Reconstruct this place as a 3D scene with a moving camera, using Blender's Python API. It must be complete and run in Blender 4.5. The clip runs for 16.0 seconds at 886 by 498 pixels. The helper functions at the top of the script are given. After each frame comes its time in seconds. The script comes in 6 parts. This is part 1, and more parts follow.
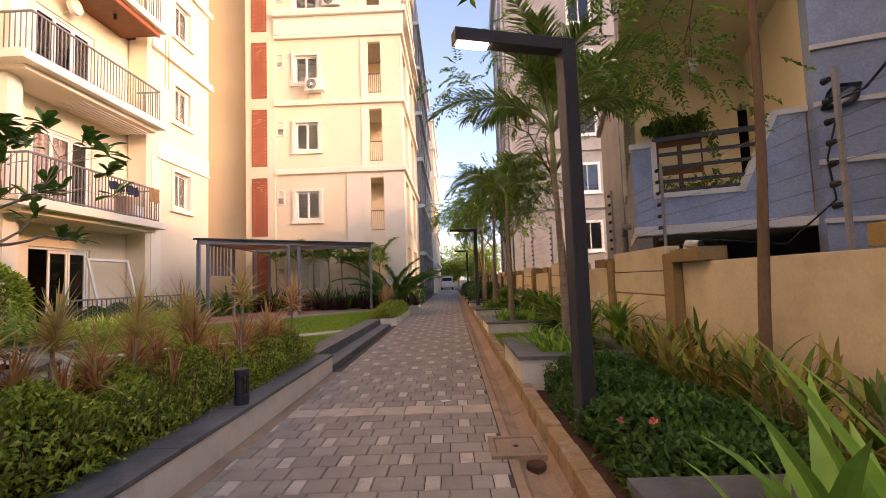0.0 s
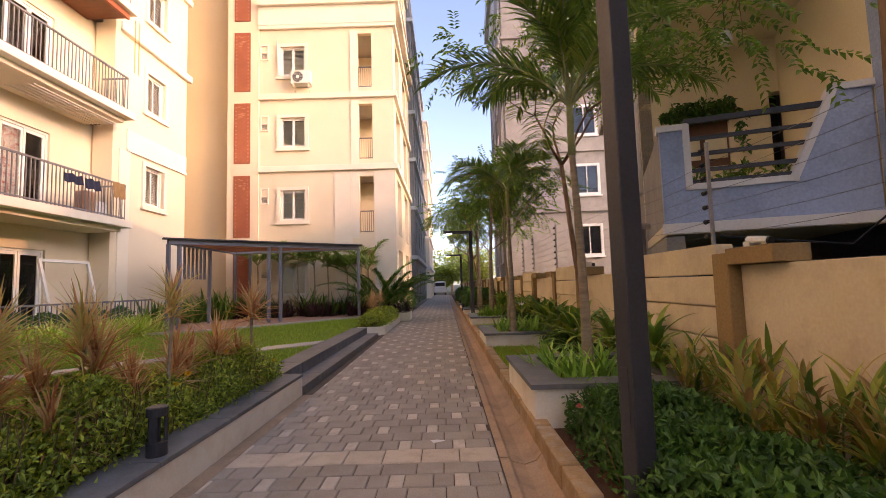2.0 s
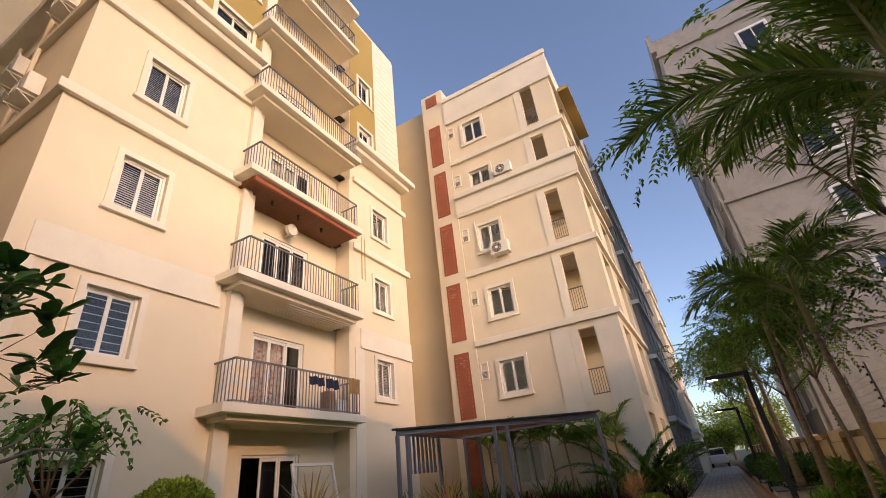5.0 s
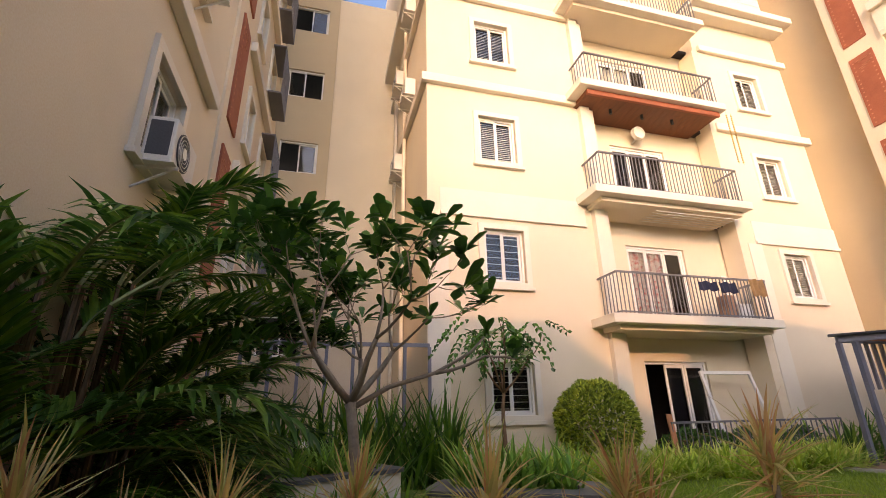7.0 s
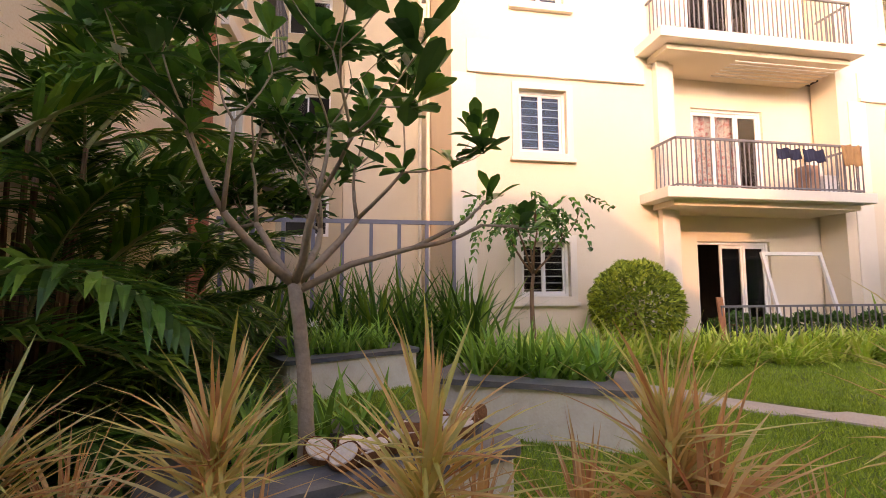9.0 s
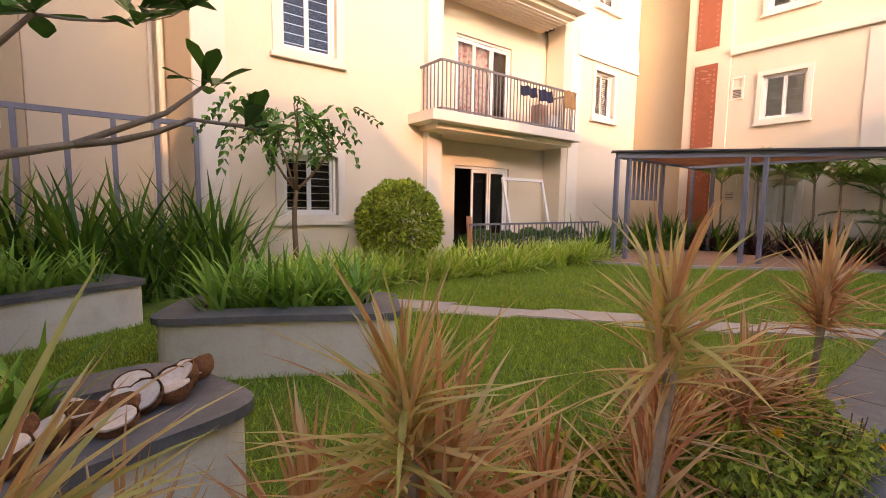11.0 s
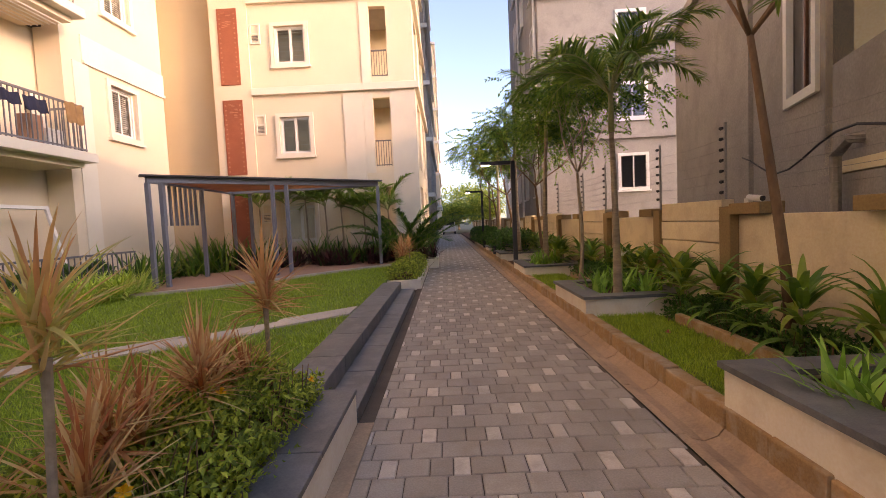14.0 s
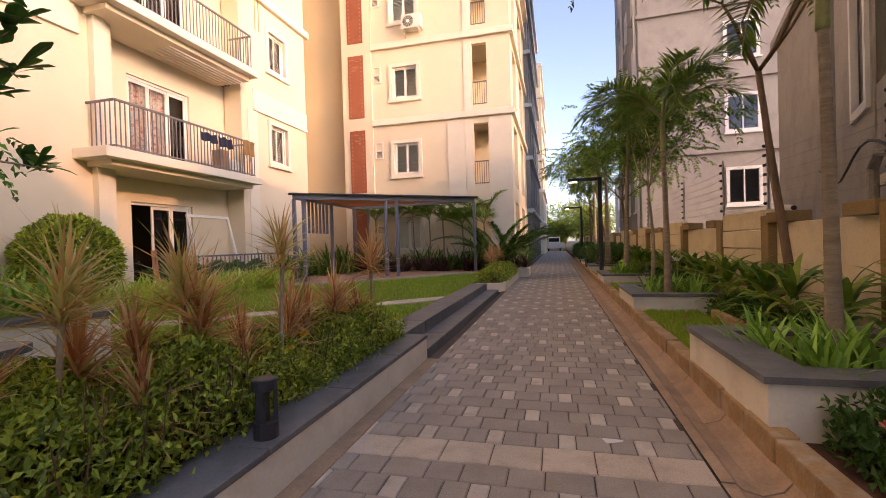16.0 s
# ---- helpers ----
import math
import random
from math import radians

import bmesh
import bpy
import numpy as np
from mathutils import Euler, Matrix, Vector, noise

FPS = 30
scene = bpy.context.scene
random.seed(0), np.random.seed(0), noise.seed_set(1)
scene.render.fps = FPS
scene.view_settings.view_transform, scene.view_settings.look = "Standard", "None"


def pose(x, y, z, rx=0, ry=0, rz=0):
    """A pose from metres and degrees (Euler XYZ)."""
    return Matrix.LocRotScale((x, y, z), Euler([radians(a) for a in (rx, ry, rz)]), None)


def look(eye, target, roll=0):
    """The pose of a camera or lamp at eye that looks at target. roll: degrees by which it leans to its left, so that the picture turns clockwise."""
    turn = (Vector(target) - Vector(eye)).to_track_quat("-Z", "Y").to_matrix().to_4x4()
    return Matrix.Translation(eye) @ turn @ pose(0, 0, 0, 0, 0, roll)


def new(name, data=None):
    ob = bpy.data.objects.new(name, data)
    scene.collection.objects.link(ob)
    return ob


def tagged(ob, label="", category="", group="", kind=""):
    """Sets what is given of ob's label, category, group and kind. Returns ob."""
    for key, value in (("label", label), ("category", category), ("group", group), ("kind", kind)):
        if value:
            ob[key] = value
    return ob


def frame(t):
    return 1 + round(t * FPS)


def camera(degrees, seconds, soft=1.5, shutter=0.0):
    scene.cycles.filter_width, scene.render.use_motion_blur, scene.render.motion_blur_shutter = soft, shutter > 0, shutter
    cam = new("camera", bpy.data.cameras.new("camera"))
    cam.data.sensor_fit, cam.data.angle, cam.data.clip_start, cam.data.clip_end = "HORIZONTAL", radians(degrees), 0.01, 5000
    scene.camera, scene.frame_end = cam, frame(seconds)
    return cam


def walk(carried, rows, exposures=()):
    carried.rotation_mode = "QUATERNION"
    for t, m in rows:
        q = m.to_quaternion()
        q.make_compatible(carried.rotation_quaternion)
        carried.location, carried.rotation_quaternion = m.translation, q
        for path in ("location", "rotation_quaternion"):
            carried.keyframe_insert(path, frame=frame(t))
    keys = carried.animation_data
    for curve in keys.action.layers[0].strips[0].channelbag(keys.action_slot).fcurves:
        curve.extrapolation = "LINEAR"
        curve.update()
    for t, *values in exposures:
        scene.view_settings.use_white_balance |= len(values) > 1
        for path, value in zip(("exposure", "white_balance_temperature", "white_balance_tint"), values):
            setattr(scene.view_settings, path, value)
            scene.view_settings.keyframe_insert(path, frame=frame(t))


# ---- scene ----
cam = camera(89.5, 16.0, 0.9)
PATH = [
    (0, (1.7, 0.481, 1.3), (1.663, 2.476, 1.439), -2.0),
    (0.5, (1.711, 0.569, 1.292), (1.679, 2.562, 1.447), -2.2),
    (1, (1.665, 0.84, 1.299), (1.649, 2.833, 1.458), -1.8),
    (1.5, (1.68, 1.171, 1.284), (1.687, 3.165, 1.44), -1.8),
    (2, (1.687, 1.535, 1.306), (1.681, 3.529, 1.466), -1.7),
    (2.5, (1.662, 1.973, 1.309), (1.593, 3.963, 1.493), -1.7),
    (3, (1.59, 2.281, 1.33), (1.398, 4.257, 1.571), -1.5),
    (5.5, (1.482, 3.165, 1.456), (0.445, 4.483, 2.544), -6.3),
    (6, (1.563, 3.186, 1.504), (0.215, 4.171, 2.606), -5.3),
    (6.5, (1.5, 3.215, 1.52), (-0.138, 3.895, 2.446), -3.0),
    (7, (1.169, 3.24, 1.475), (-0.65, 3.734, 2.144), -0.9),
    (7.5, (1.024, 3.301, 1.491), (-0.895, 3.66, 1.924), -0.2),
    (8, (0.777, 3.472, 1.483), (-1.193, 3.693, 1.746), 0.2),
    (10.5, (-0.004, 4.035, 1.538), (-1.817, 4.854, 1.329), 1.7),
    (11, (-0.022, 4.086, 1.52), (-1.595, 5.305, 1.322), 0.8),
    (11.5, (0.066, 4.228, 1.507), (-1.211, 5.758, 1.332), -0.1),
    (12, (0.112, 4.189, 1.52), (-0.843, 5.937, 1.34), -0.9),
    (12.5, (0.159, 4.141, 1.518), (-0.475, 6.028, 1.316), -1.6),
    (13, (0.304, 4.14, 1.559), (-0.054, 6.095, 1.339), -2.1),
    (13.5, (0.466, 4.127, 1.534), (0.321, 6.113, 1.344), -2.3),
    (14, (0.607, 3.928, 1.463), (0.589, 5.925, 1.346), -2.7),
    (14.5, (0.77, 3.615, 1.386), (0.747, 5.615, 1.396), -2.5),
    (15, (1.004, 3.278, 1.322), (0.896, 5.274, 1.394), -2.1),
    (15.5, (1.156, 2.85, 1.273), (0.955, 4.84, 1.321), -1.8),
    (16, (1.283, 2.494, 1.243), (0.79, 4.432, 1.222), -1.7),
]
walk(cam, [(t, look(eye, target, roll)) for t, eye, target, roll in PATH], [(t, e, 9000 if 5 < t < 7 else 9900, 21 if 5 < t < 7 else 31) for t, e in ((0.0, 2.15), (3.0, 2.1), (5.5, 1.05), (6.5, 1.5), (8.0, 2.4), (10.5, 2.55), (11.5, 2.2), (12.0, 2.15), (13.5, 2.15), (14.0, 2.15), (14.5, 1.95), (16.0, 1.98))])

# ---- light ----
SUN_DIR = Vector((0.88, -0.37, 0.275)).normalized()
world = bpy.data.worlds.new("world")
scene.world = world
world.use_nodes = True
wn = world.node_tree.nodes
sky = wn.new("ShaderNodeTexSky")
sky.sky_type, sky.sun_disc = "NISHITA", False
sky.sun_elevation = math.asin(SUN_DIR.z)
sky.sun_rotation = math.atan2(SUN_DIR.x, SUN_DIR.y)
sky.air_density, sky.dust_density = 0.75, 1.3
sky.ozone_density = 4.0
wn["Background"].inputs["Strength"].default_value = 0.17
world.node_tree.links.new(sky.outputs[0], wn["Background"].inputs["Color"])
sun = new("sun", bpy.data.lights.new("sun", "SUN"))
sun.data.energy, sun.data.angle, sun.data.color = 0.41, radians(0.8), (1.0, 0.62, 0.38)
sun.matrix_world = look(tuple(SUN_DIR * 60), (0, 0, 0))


# ---- materials ----
def ramp2(nt, fac, a, b, lo=0.3, hi=0.7):
    r = nt.nodes.new("ShaderNodeValToRGB")
    r.color_ramp.elements[0].position, r.color_ramp.elements[1].position = lo, hi
    r.color_ramp.elements[0].color, r.color_ramp.elements[1].color = (*a, 1), (*b, 1)
    nt.links.new(fac, r.inputs[0])
    return r.outputs[0]


def noise_tex(nt, pos, scale, detail=4.0, rough=0.55):
    n = nt.nodes.new("ShaderNodeTexNoise")
    n.inputs["Scale"].default_value, n.inputs["Detail"].default_value = scale, detail
    n.inputs["Roughness"].default_value = rough
    nt.links.new(pos, n.inputs["Vector"])
    return n.outputs["Fac"]


def blend(nt, kind, fac, a, b):
    m = nt.nodes.new("ShaderNodeMix")
    m.data_type, m.blend_type = "RGBA", kind
    for value, slot in ((fac, m.inputs[0]), (a, m.inputs[6]), (b, m.inputs[7])):
        if isinstance(value, (float, int)):
            slot.default_value = value
        elif isinstance(value, tuple):
            slot.default_value = (*value, 1)
        else:
            nt.links.new(value, slot)
    return m.outputs[2]


def surface(name, base, rough=0.8, var=0.18, scale=1.2, fine=40.0, bump=0.15, metal=0.0, stain=None, stain_amt=0.35,
            rnd=0.0, stretch=(1, 1, 1), spec=0.3, own=False):
    """A surface with broad and fine variation; stain: a second colour in patches; rnd: how much single pieces differ."""
    m = bpy.data.materials.new(name)
    m.use_nodes = True
    nt = m.node_tree
    p = nt.nodes["Principled BSDF"]
    if own:
        pos = nt.nodes.new("ShaderNodeTexCoord").outputs["Object"]
    else:
        pos = nt.nodes.new("ShaderNodeNewGeometry").outputs["Position"]
    mp = nt.nodes.new("ShaderNodeMapping")
    mp.inputs["Scale"].default_value = stretch
    nt.links.new(pos, mp.inputs[0])
    pos = mp.outputs[0]
    big, small = noise_tex(nt, pos, scale), noise_tex(nt, pos, fine, 3.0)
    lo, hi = tuple(c * (1 - var) for c in base), tuple(min(1, c * (1 + var)) for c in base)
    col = ramp2(nt, big, lo, hi)
    col = blend(nt, "OVERLAY", 0.25, col, ramp2(nt, small, (0.25,) * 3, (0.75,) * 3))
    if stain:
        col = blend(nt, "MIX", ramp2(nt, noise_tex(nt, pos, scale * 2.7, 6.0, 0.65), (0,) * 3, (stain_amt,) * 3, 0.48, 0.68), col, stain)
    if rnd:
        info = nt.nodes.new("ShaderNodeObjectInfo").outputs["Random"]
        isl = nt.nodes.new("ShaderNodeNewGeometry").outputs["Random Per Island"]
        add = nt.nodes.new("ShaderNodeMath")
        add.operation = "FRACT"
        s = nt.nodes.new("ShaderNodeMath")
        nt.links.new(info, s.inputs[0])
        nt.links.new(isl, s.inputs[1])
        nt.links.new(s.outputs[0], add.inputs[0])
        col = blend(nt, "MULTIPLY", 1.0, col, ramp2(nt, add.outputs[0], (1 - rnd,) * 3, (1, 1, 1), 0, 1))
    nt.links.new(col, p.inputs["Base Color"])
    rr = nt.nodes.new("ShaderNodeMapRange")
    rr.inputs[3].default_value, rr.inputs[4].default_value = max(0.05, rough - 0.12), min(1, rough + 0.1)
    nt.links.new(big, rr.inputs[0])
    nt.links.new(rr.outputs[0], p.inputs["Roughness"])
    p.inputs["Metallic"].default_value, p.inputs["Specular IOR Level"].default_value = metal, spec
    if bump:
        b = nt.nodes.new("ShaderNodeBump")
        b.inputs["Strength"].default_value, b.inputs["Distance"].default_value = bump, 0.01
        nt.links.new(small, b.inputs["Height"])
        nt.links.new(b.outputs[0], p.inputs["Normal"])
    return m


def leaf_mat(name, cols, rough=0.45, trans=0.3):
    """Leaves in several colours, one for each leaf, that let some light through."""
    m = bpy.data.materials.new(name)
    m.use_nodes = True
    nt = m.node_tree
    p = nt.nodes["Principled BSDF"]
    geo = nt.nodes.new("ShaderNodeNewGeometry")
    r = nt.nodes.new("ShaderNodeValToRGB")
    els = r.color_ramp.elements
    els[0].color, els[1].color = (*cols[0], 1), (*cols[-1], 1)
    for k in range(1, len(cols) - 1):
        els.new(k / (len(cols) - 1)).color = (*cols[k], 1)
    nt.links.new(geo.outputs["Random Per Island"], r.inputs[0])
    col = blend(nt, "OVERLAY", 0.35, r.outputs[0], ramp2(nt, noise_tex(nt, geo.outputs["Position"], 9.0), (0.3,) * 3, (0.7,) * 3))
    nt.links.new(col, p.inputs["Base Color"])
    p.inputs["Roughness"].default_value, p.inputs["Specular IOR Level"].default_value = rough, 0.35
    tr = nt.nodes.new("ShaderNodeBsdfTranslucent")
    nt.links.new(col, tr.inputs[0])
    mix = nt.nodes.new("ShaderNodeMixShader")
    mix.inputs[0].default_value = trans
    nt.links.new(p.outputs[0], mix.inputs[1])
    nt.links.new(tr.outputs[0], mix.inputs[2])
    nt.links.new(mix.outputs[0], nt.nodes["Material Output"].inputs[0])
    return m


CREAM = surface("cream_paint", (0.76, 0.65, 0.49), 0.85, 0.05, 0.5, 60, 0.10, stain=(0.70, 0.59, 0.43), stain_amt=0.25)
WHITE = surface("white_paint", (0.78, 0.71, 0.59), 0.8, 0.05, 0.7, 60, 0.08, stain=(0.62, 0.57, 0.5), stain_amt=0.25)
TAN = surface("tan_paint", (0.56, 0.45, 0.30), 0.85, 0.06, 0.5, 60, 0.1)
OLIVE = surface("olive_yellow_paint", (0.38, 0.27, 0.10), 0.85, 0.06, 0.5, 60, 0.1)
RED = surface("red_lattice", (0.34, 0.105, 0.06), 0.7, 0.12, 1.0, 60, 0.1, stain=(0.45, 0.15, 0.08))
# near-black colour that paints in the shade of unlit rooms
ROOMSHADE = surface("painted_room_shade", (0.05, 0.04, 0.035), 0.9, 0.2, 1, 20, 0)
GREYWALL = surface("grey_render", (0.33, 0.31, 0.29), 0.9, 0.10, 0.6, 30, 0.2, stain=(0.2, 0.19, 0.175), stain_amt=0.45)
BLUE = surface("blue_paint", (0.33, 0.43, 0.60), 0.85, 0.08, 0.8, 30, 0.2, stain=(0.14, 0.2, 0.32), stain_amt=0.4)
HWHITE = surface("white_trim_paint", (0.72, 0.72, 0.70), 0.8, 0.06, 0.8, 40, 0.1)
HCREAM = surface("house_cream_paint", (0.8, 0.7, 0.5), 0.85, 0.06, 0.6, 40, 0.1)
PVC = surface("white_window_frame", (0.78, 0.76, 0.71), 0.45, 0.04, 2, 50, 0.02)
RAIL = surface("grey_rail_paint", (0.17, 0.165, 0.17), 0.5, 0.1, 3, 60, 0.03)
SHUTTER = surface("pale_blind", (0.8, 0.74, 0.63), 0.8, 0.1, 2, 50, 0.05)
CURTAIN = surface("flowered_curtain", (0.72, 0.62, 0.54), 0.9, 0.06, 2, 30, 0.05, stain=(0.55, 0.04, 0.05), stain_amt=0.95)
for nn in CURTAIN.node_tree.nodes:
    if nn.type == "TEX_NOISE" and nn.inputs["Detail"].default_value == 6.0:
        nn.inputs["Scale"].default_value = 9.0
WOODCEIL = surface("wood_ceiling", (0.20, 0.07, 0.03), 0.5, 0.2, 2, 30, 0.1, stretch=(1, 8, 8))
ACW = surface("ac_white_metal", (0.72, 0.69, 0.62), 0.5, 0.06, 3, 60, 0.03)
ACD = surface("ac_dark_grille", (0.08, 0.08, 0.085), 0.6, 0.1, 3, 60, 0.05)
BRONZE = surface("dark_lamp_metal", (0.045, 0.045, 0.05), 0.45, 0.12, 2, 50, 0.03)
STEELP = surface("blue_grey_steel", (0.20, 0.205, 0.24), 0.5, 0.1, 2, 50, 0.03)
PSLAT = surface("brown_wood_slat", (0.55, 0.22, 0.11), 0.6, 0.2, 2, 30, 0.1)
GRANITE = surface("dark_granite", (0.15, 0.152, 0.155), 0.5, 0.28, 2.5, 80, 0.12, stain=(0.27, 0.26, 0.24), stain_amt=0.5, rnd=0.2)
PLWHITE = surface("planter_white_paint", (0.82, 0.75, 0.63), 0.85, 0.06, 1.5, 50, 0.2, stain=(0.58, 0.44, 0.3), stain_amt=0.35)
PAVE = surface("grey_paver", (0.40, 0.345, 0.285), 0.85, 0.12, 2.0, 90, 0.35, rnd=0.2, stain=(0.32, 0.25, 0.18), stain_amt=0.4)
ACCENT = surface("pale_paver", (0.64, 0.56, 0.47), 0.85, 0.12, 2.0, 90, 0.3, rnd=0.2, stain=(0.26, 0.2, 0.15))
BAND = surface("band_paver", (0.60, 0.50, 0.39), 0.85, 0.1, 2.0, 90, 0.3, rnd=0.15, stain=(0.28, 0.21, 0.15))
SAND = surface("joint_sand", (0.12, 0.09, 0.065), 0.95, 0.2, 3, 90, 0.3)
GUTTER = surface("stained_gutter_cement", (0.42, 0.285, 0.185), 0.85, 0.15, 1.5, 60, 0.3, stain=(0.24, 0.17, 0.12), stain_amt=0.6)
KERB = surface("orange_stained_kerb", (0.40, 0.25, 0.125), 0.9, 0.2, 2.5, 60, 0.4, stain=(0.5, 0.42, 0.33), stain_amt=0.7, rnd=0.15)
SOIL = surface("red_soil", (0.10, 0.045, 0.025), 0.95, 0.35, 4, 60, 1.0)
LAWN = surface("lawn_ground", (0.15, 0.22, 0.035), 0.95, 0.3, 1.2, 60, 0.8)
EARTH = surface("garden_earth", (0.05, 0.05, 0.022), 0.95, 0.3, 1.0, 40, 0.8)
STRIP = surface("pale_stone_strip", (0.50, 0.44, 0.36), 0.85, 0.1, 2, 60, 0.25)
TERRA = surface("terracotta_floor", (0.42, 0.24, 0.16), 0.8, 0.12, 1.5, 50, 0.2)
CWALL = surface("compound_wall_cream", (0.76, 0.63, 0.44), 0.9, 0.07, 0.9, 40, 0.2, stain=(0.44, 0.32, 0.2), stain_amt=0.35)
CPIL = surface("compound_pillar_tan", (0.32, 0.21, 0.10), 0.9, 0.1, 0.9, 40, 0.2)
POSTM = surface("galvanised_post", (0.30, 0.29, 0.28), 0.5, 0.12, 3, 60, 0.05, metal=0.4)
BLACK = surface("black_plastic", (0.02, 0.02, 0.022), 0.5, 0.1, 3, 50, 0)
BARK = surface("brown_bark", (0.2, 0.12, 0.07), 0.9, 0.3, 3, 40, 0.9, stretch=(1, 1, 0.3))
BARKG = surface("grey_bark", (0.36, 0.29, 0.21), 0.9, 0.25, 3, 40, 0.6, stain=(0.13, 0.09, 0.06))
PALMT = surface("palm_trunk", (0.30, 0.235, 0.165), 0.85, 0.25, 3, 40, 0.5, stretch=(1, 1, 6), stain=(0.16, 0.1, 0.06))
SHAFT = surface("palm_crownshaft", (0.30, 0.32, 0.14), 0.6, 0.15, 2, 30, 0.2)
WOOD = surface("brown_wood", (0.16, 0.07, 0.035), 0.55, 0.2, 3, 40, 0.1)
HUSK = surface("coconut_husk", (0.28, 0.12, 0.05), 0.95, 0.3, 20, 90, 1.0)
COCO = surface("coconut_flesh", (0.74, 0.64, 0.53), 0.7, 0.1, 15, 60, 0.1)
CAST = surface("cast_concrete_cover", (0.36, 0.25, 0.17), 0.85, 0.15, 3, 60, 0.3, stain=(0.2, 0.13, 0.08))
DENIM = surface("dark_cloth", (0.02, 0.025, 0.05), 0.9, 0.2, 6, 60, 0.1)
BROWNC = surface("brown_cloth", (0.28, 0.17, 0.08), 0.9, 0.2, 6, 60, 0.1)
FLOWER = surface("white_flower", (0.8, 0.8, 0.72), 0.7, 0.05, 6, 60, 0)
YELLOW = surface("yellow_flower", (0.8, 0.42, 0.02), 0.7, 0.1, 6, 60, 0)
PINK = surface("pink_flower", (0.7, 0.16, 0.14), 0.7, 0.1, 6, 60, 0)
TERRAPOT = surface("terracotta_pot", (0.30, 0.12, 0.06), 0.85, 0.15, 4, 50, 0.2)
FLOORI = surface("balcony_floor", (0.45, 0.4, 0.33), 0.7, 0.1, 2, 40, 0.05)

DARKLEAF = leaf_mat("dark_shrub_leaf", [(0.035, 0.098, 0.020), (0.057, 0.165, 0.029), (0.106, 0.253, 0.043)], 0.4, 0.2)
HEDGELEAF = leaf_mat("hedge_leaf", [(0.14, 0.20, 0.036), (0.26, 0.36, 0.055), (0.42, 0.54, 0.08), (0.62, 0.68, 0.11)], 0.5, 0.3)
TREELEAF = leaf_mat("tree_leaf", [(0.07, 0.16, 0.027), (0.14, 0.28, 0.04), (0.27, 0.40, 0.06)], 0.4, 0.4)
PALMLEAF = leaf_mat("palm_leaf", [(0.08, 0.17, 0.03), (0.16, 0.30, 0.045), (0.30, 0.40, 0.07)], 0.4, 0.35)
ARECALEAF = leaf_mat("areca_leaf", [(0.039, 0.105, 0.020), (0.078, 0.224, 0.032), (0.236, 0.394, 0.053)], 0.4, 0.3)
FRANGLEAF = leaf_mat("frangipani_leaf", [(0.037, 0.119, 0.027), (0.073, 0.224, 0.039), (0.145, 0.343, 0.053)], 0.35, 0.2)
LILYLEAF = leaf_mat("lily_leaf", [(0.121, 0.288, 0.048), (0.215, 0.480, 0.071), (0.360, 0.625, 0.121)], 0.4, 0.3)
STRIPELEAF = leaf_mat("striped_leaf", [(0.28, 0.5, 0.07), (0.58, 0.74, 0.11), (0.78, 0.78, 0.28)], 0.45, 0.3)
GINGERLEAF = leaf_mat("ginger_leaf", [(0.09, 0.18, 0.03), (0.16, 0.27, 0.045), (0.34, 0.38, 0.07), (0.5, 0.42, 0.1), (0.42, 0.24, 0.1), (0.5, 0.36, 0.2)], 0.45, 0.3)
CORNLEAF = leaf_mat("corn_plant_leaf", [(0.07, 0.17, 0.03), (0.12, 0.27, 0.04), (0.22, 0.36, 0.05), (0.42, 0.46, 0.09)], 0.35, 0.3)
DRACLEAF = leaf_mat("dracaena_leaf", [(0.62, 0.30, 0.14), (0.76, 0.52, 0.22), (0.72, 0.60, 0.22), (0.50, 0.48, 0.14), (0.82, 0.68, 0.36)], 0.5, 0.4)
DRACRED = leaf_mat("red_dracaena_leaf", [(0.54, 0.20, 0.09), (0.66, 0.36, 0.16), (0.74, 0.50, 0.24), (0.78, 0.62, 0.32)], 0.5, 0.4)
CORDY = leaf_mat("dark_red_leaf", [(0.078, 0.031, 0.031), (0.139, 0.031, 0.039), (0.046, 0.078, 0.023)], 0.4, 0.2)
GRASSLEAF = leaf_mat("grass_blade", [(0.20, 0.32, 0.04), (0.30, 0.46, 0.055), (0.46, 0.60, 0.085)], 0.6, 0.3)
FARLEAF = leaf_mat("far_tree_leaf", [(0.139, 0.217, 0.046), (0.279, 0.357, 0.062), (0.496, 0.512, 0.093)], 0.6, 0.3)

GLASS = bpy.data.materials.new("window_glass")
GLASS.use_nodes = True
_p = GLASS.node_tree.nodes["Principled BSDF"]
_p.inputs["Base Color"].default_value = (0.9, 0.93, 0.93, 1)
_p.inputs["Roughness"].default_value = 0.03
_p.inputs["Transmission Weight"].default_value = 1.0
_p.inputs["IOR"].default_value = 1.45
GLOW = bpy.data.materials.new("lamp_led")
GLOW.use_nodes = True
_p = GLOW.node_tree.nodes["Principled BSDF"]
_p.inputs["Emission Color"].default_value = (1.0, 0.93, 0.8, 1)
_p.inputs["Emission Strength"].default_value = 14.0


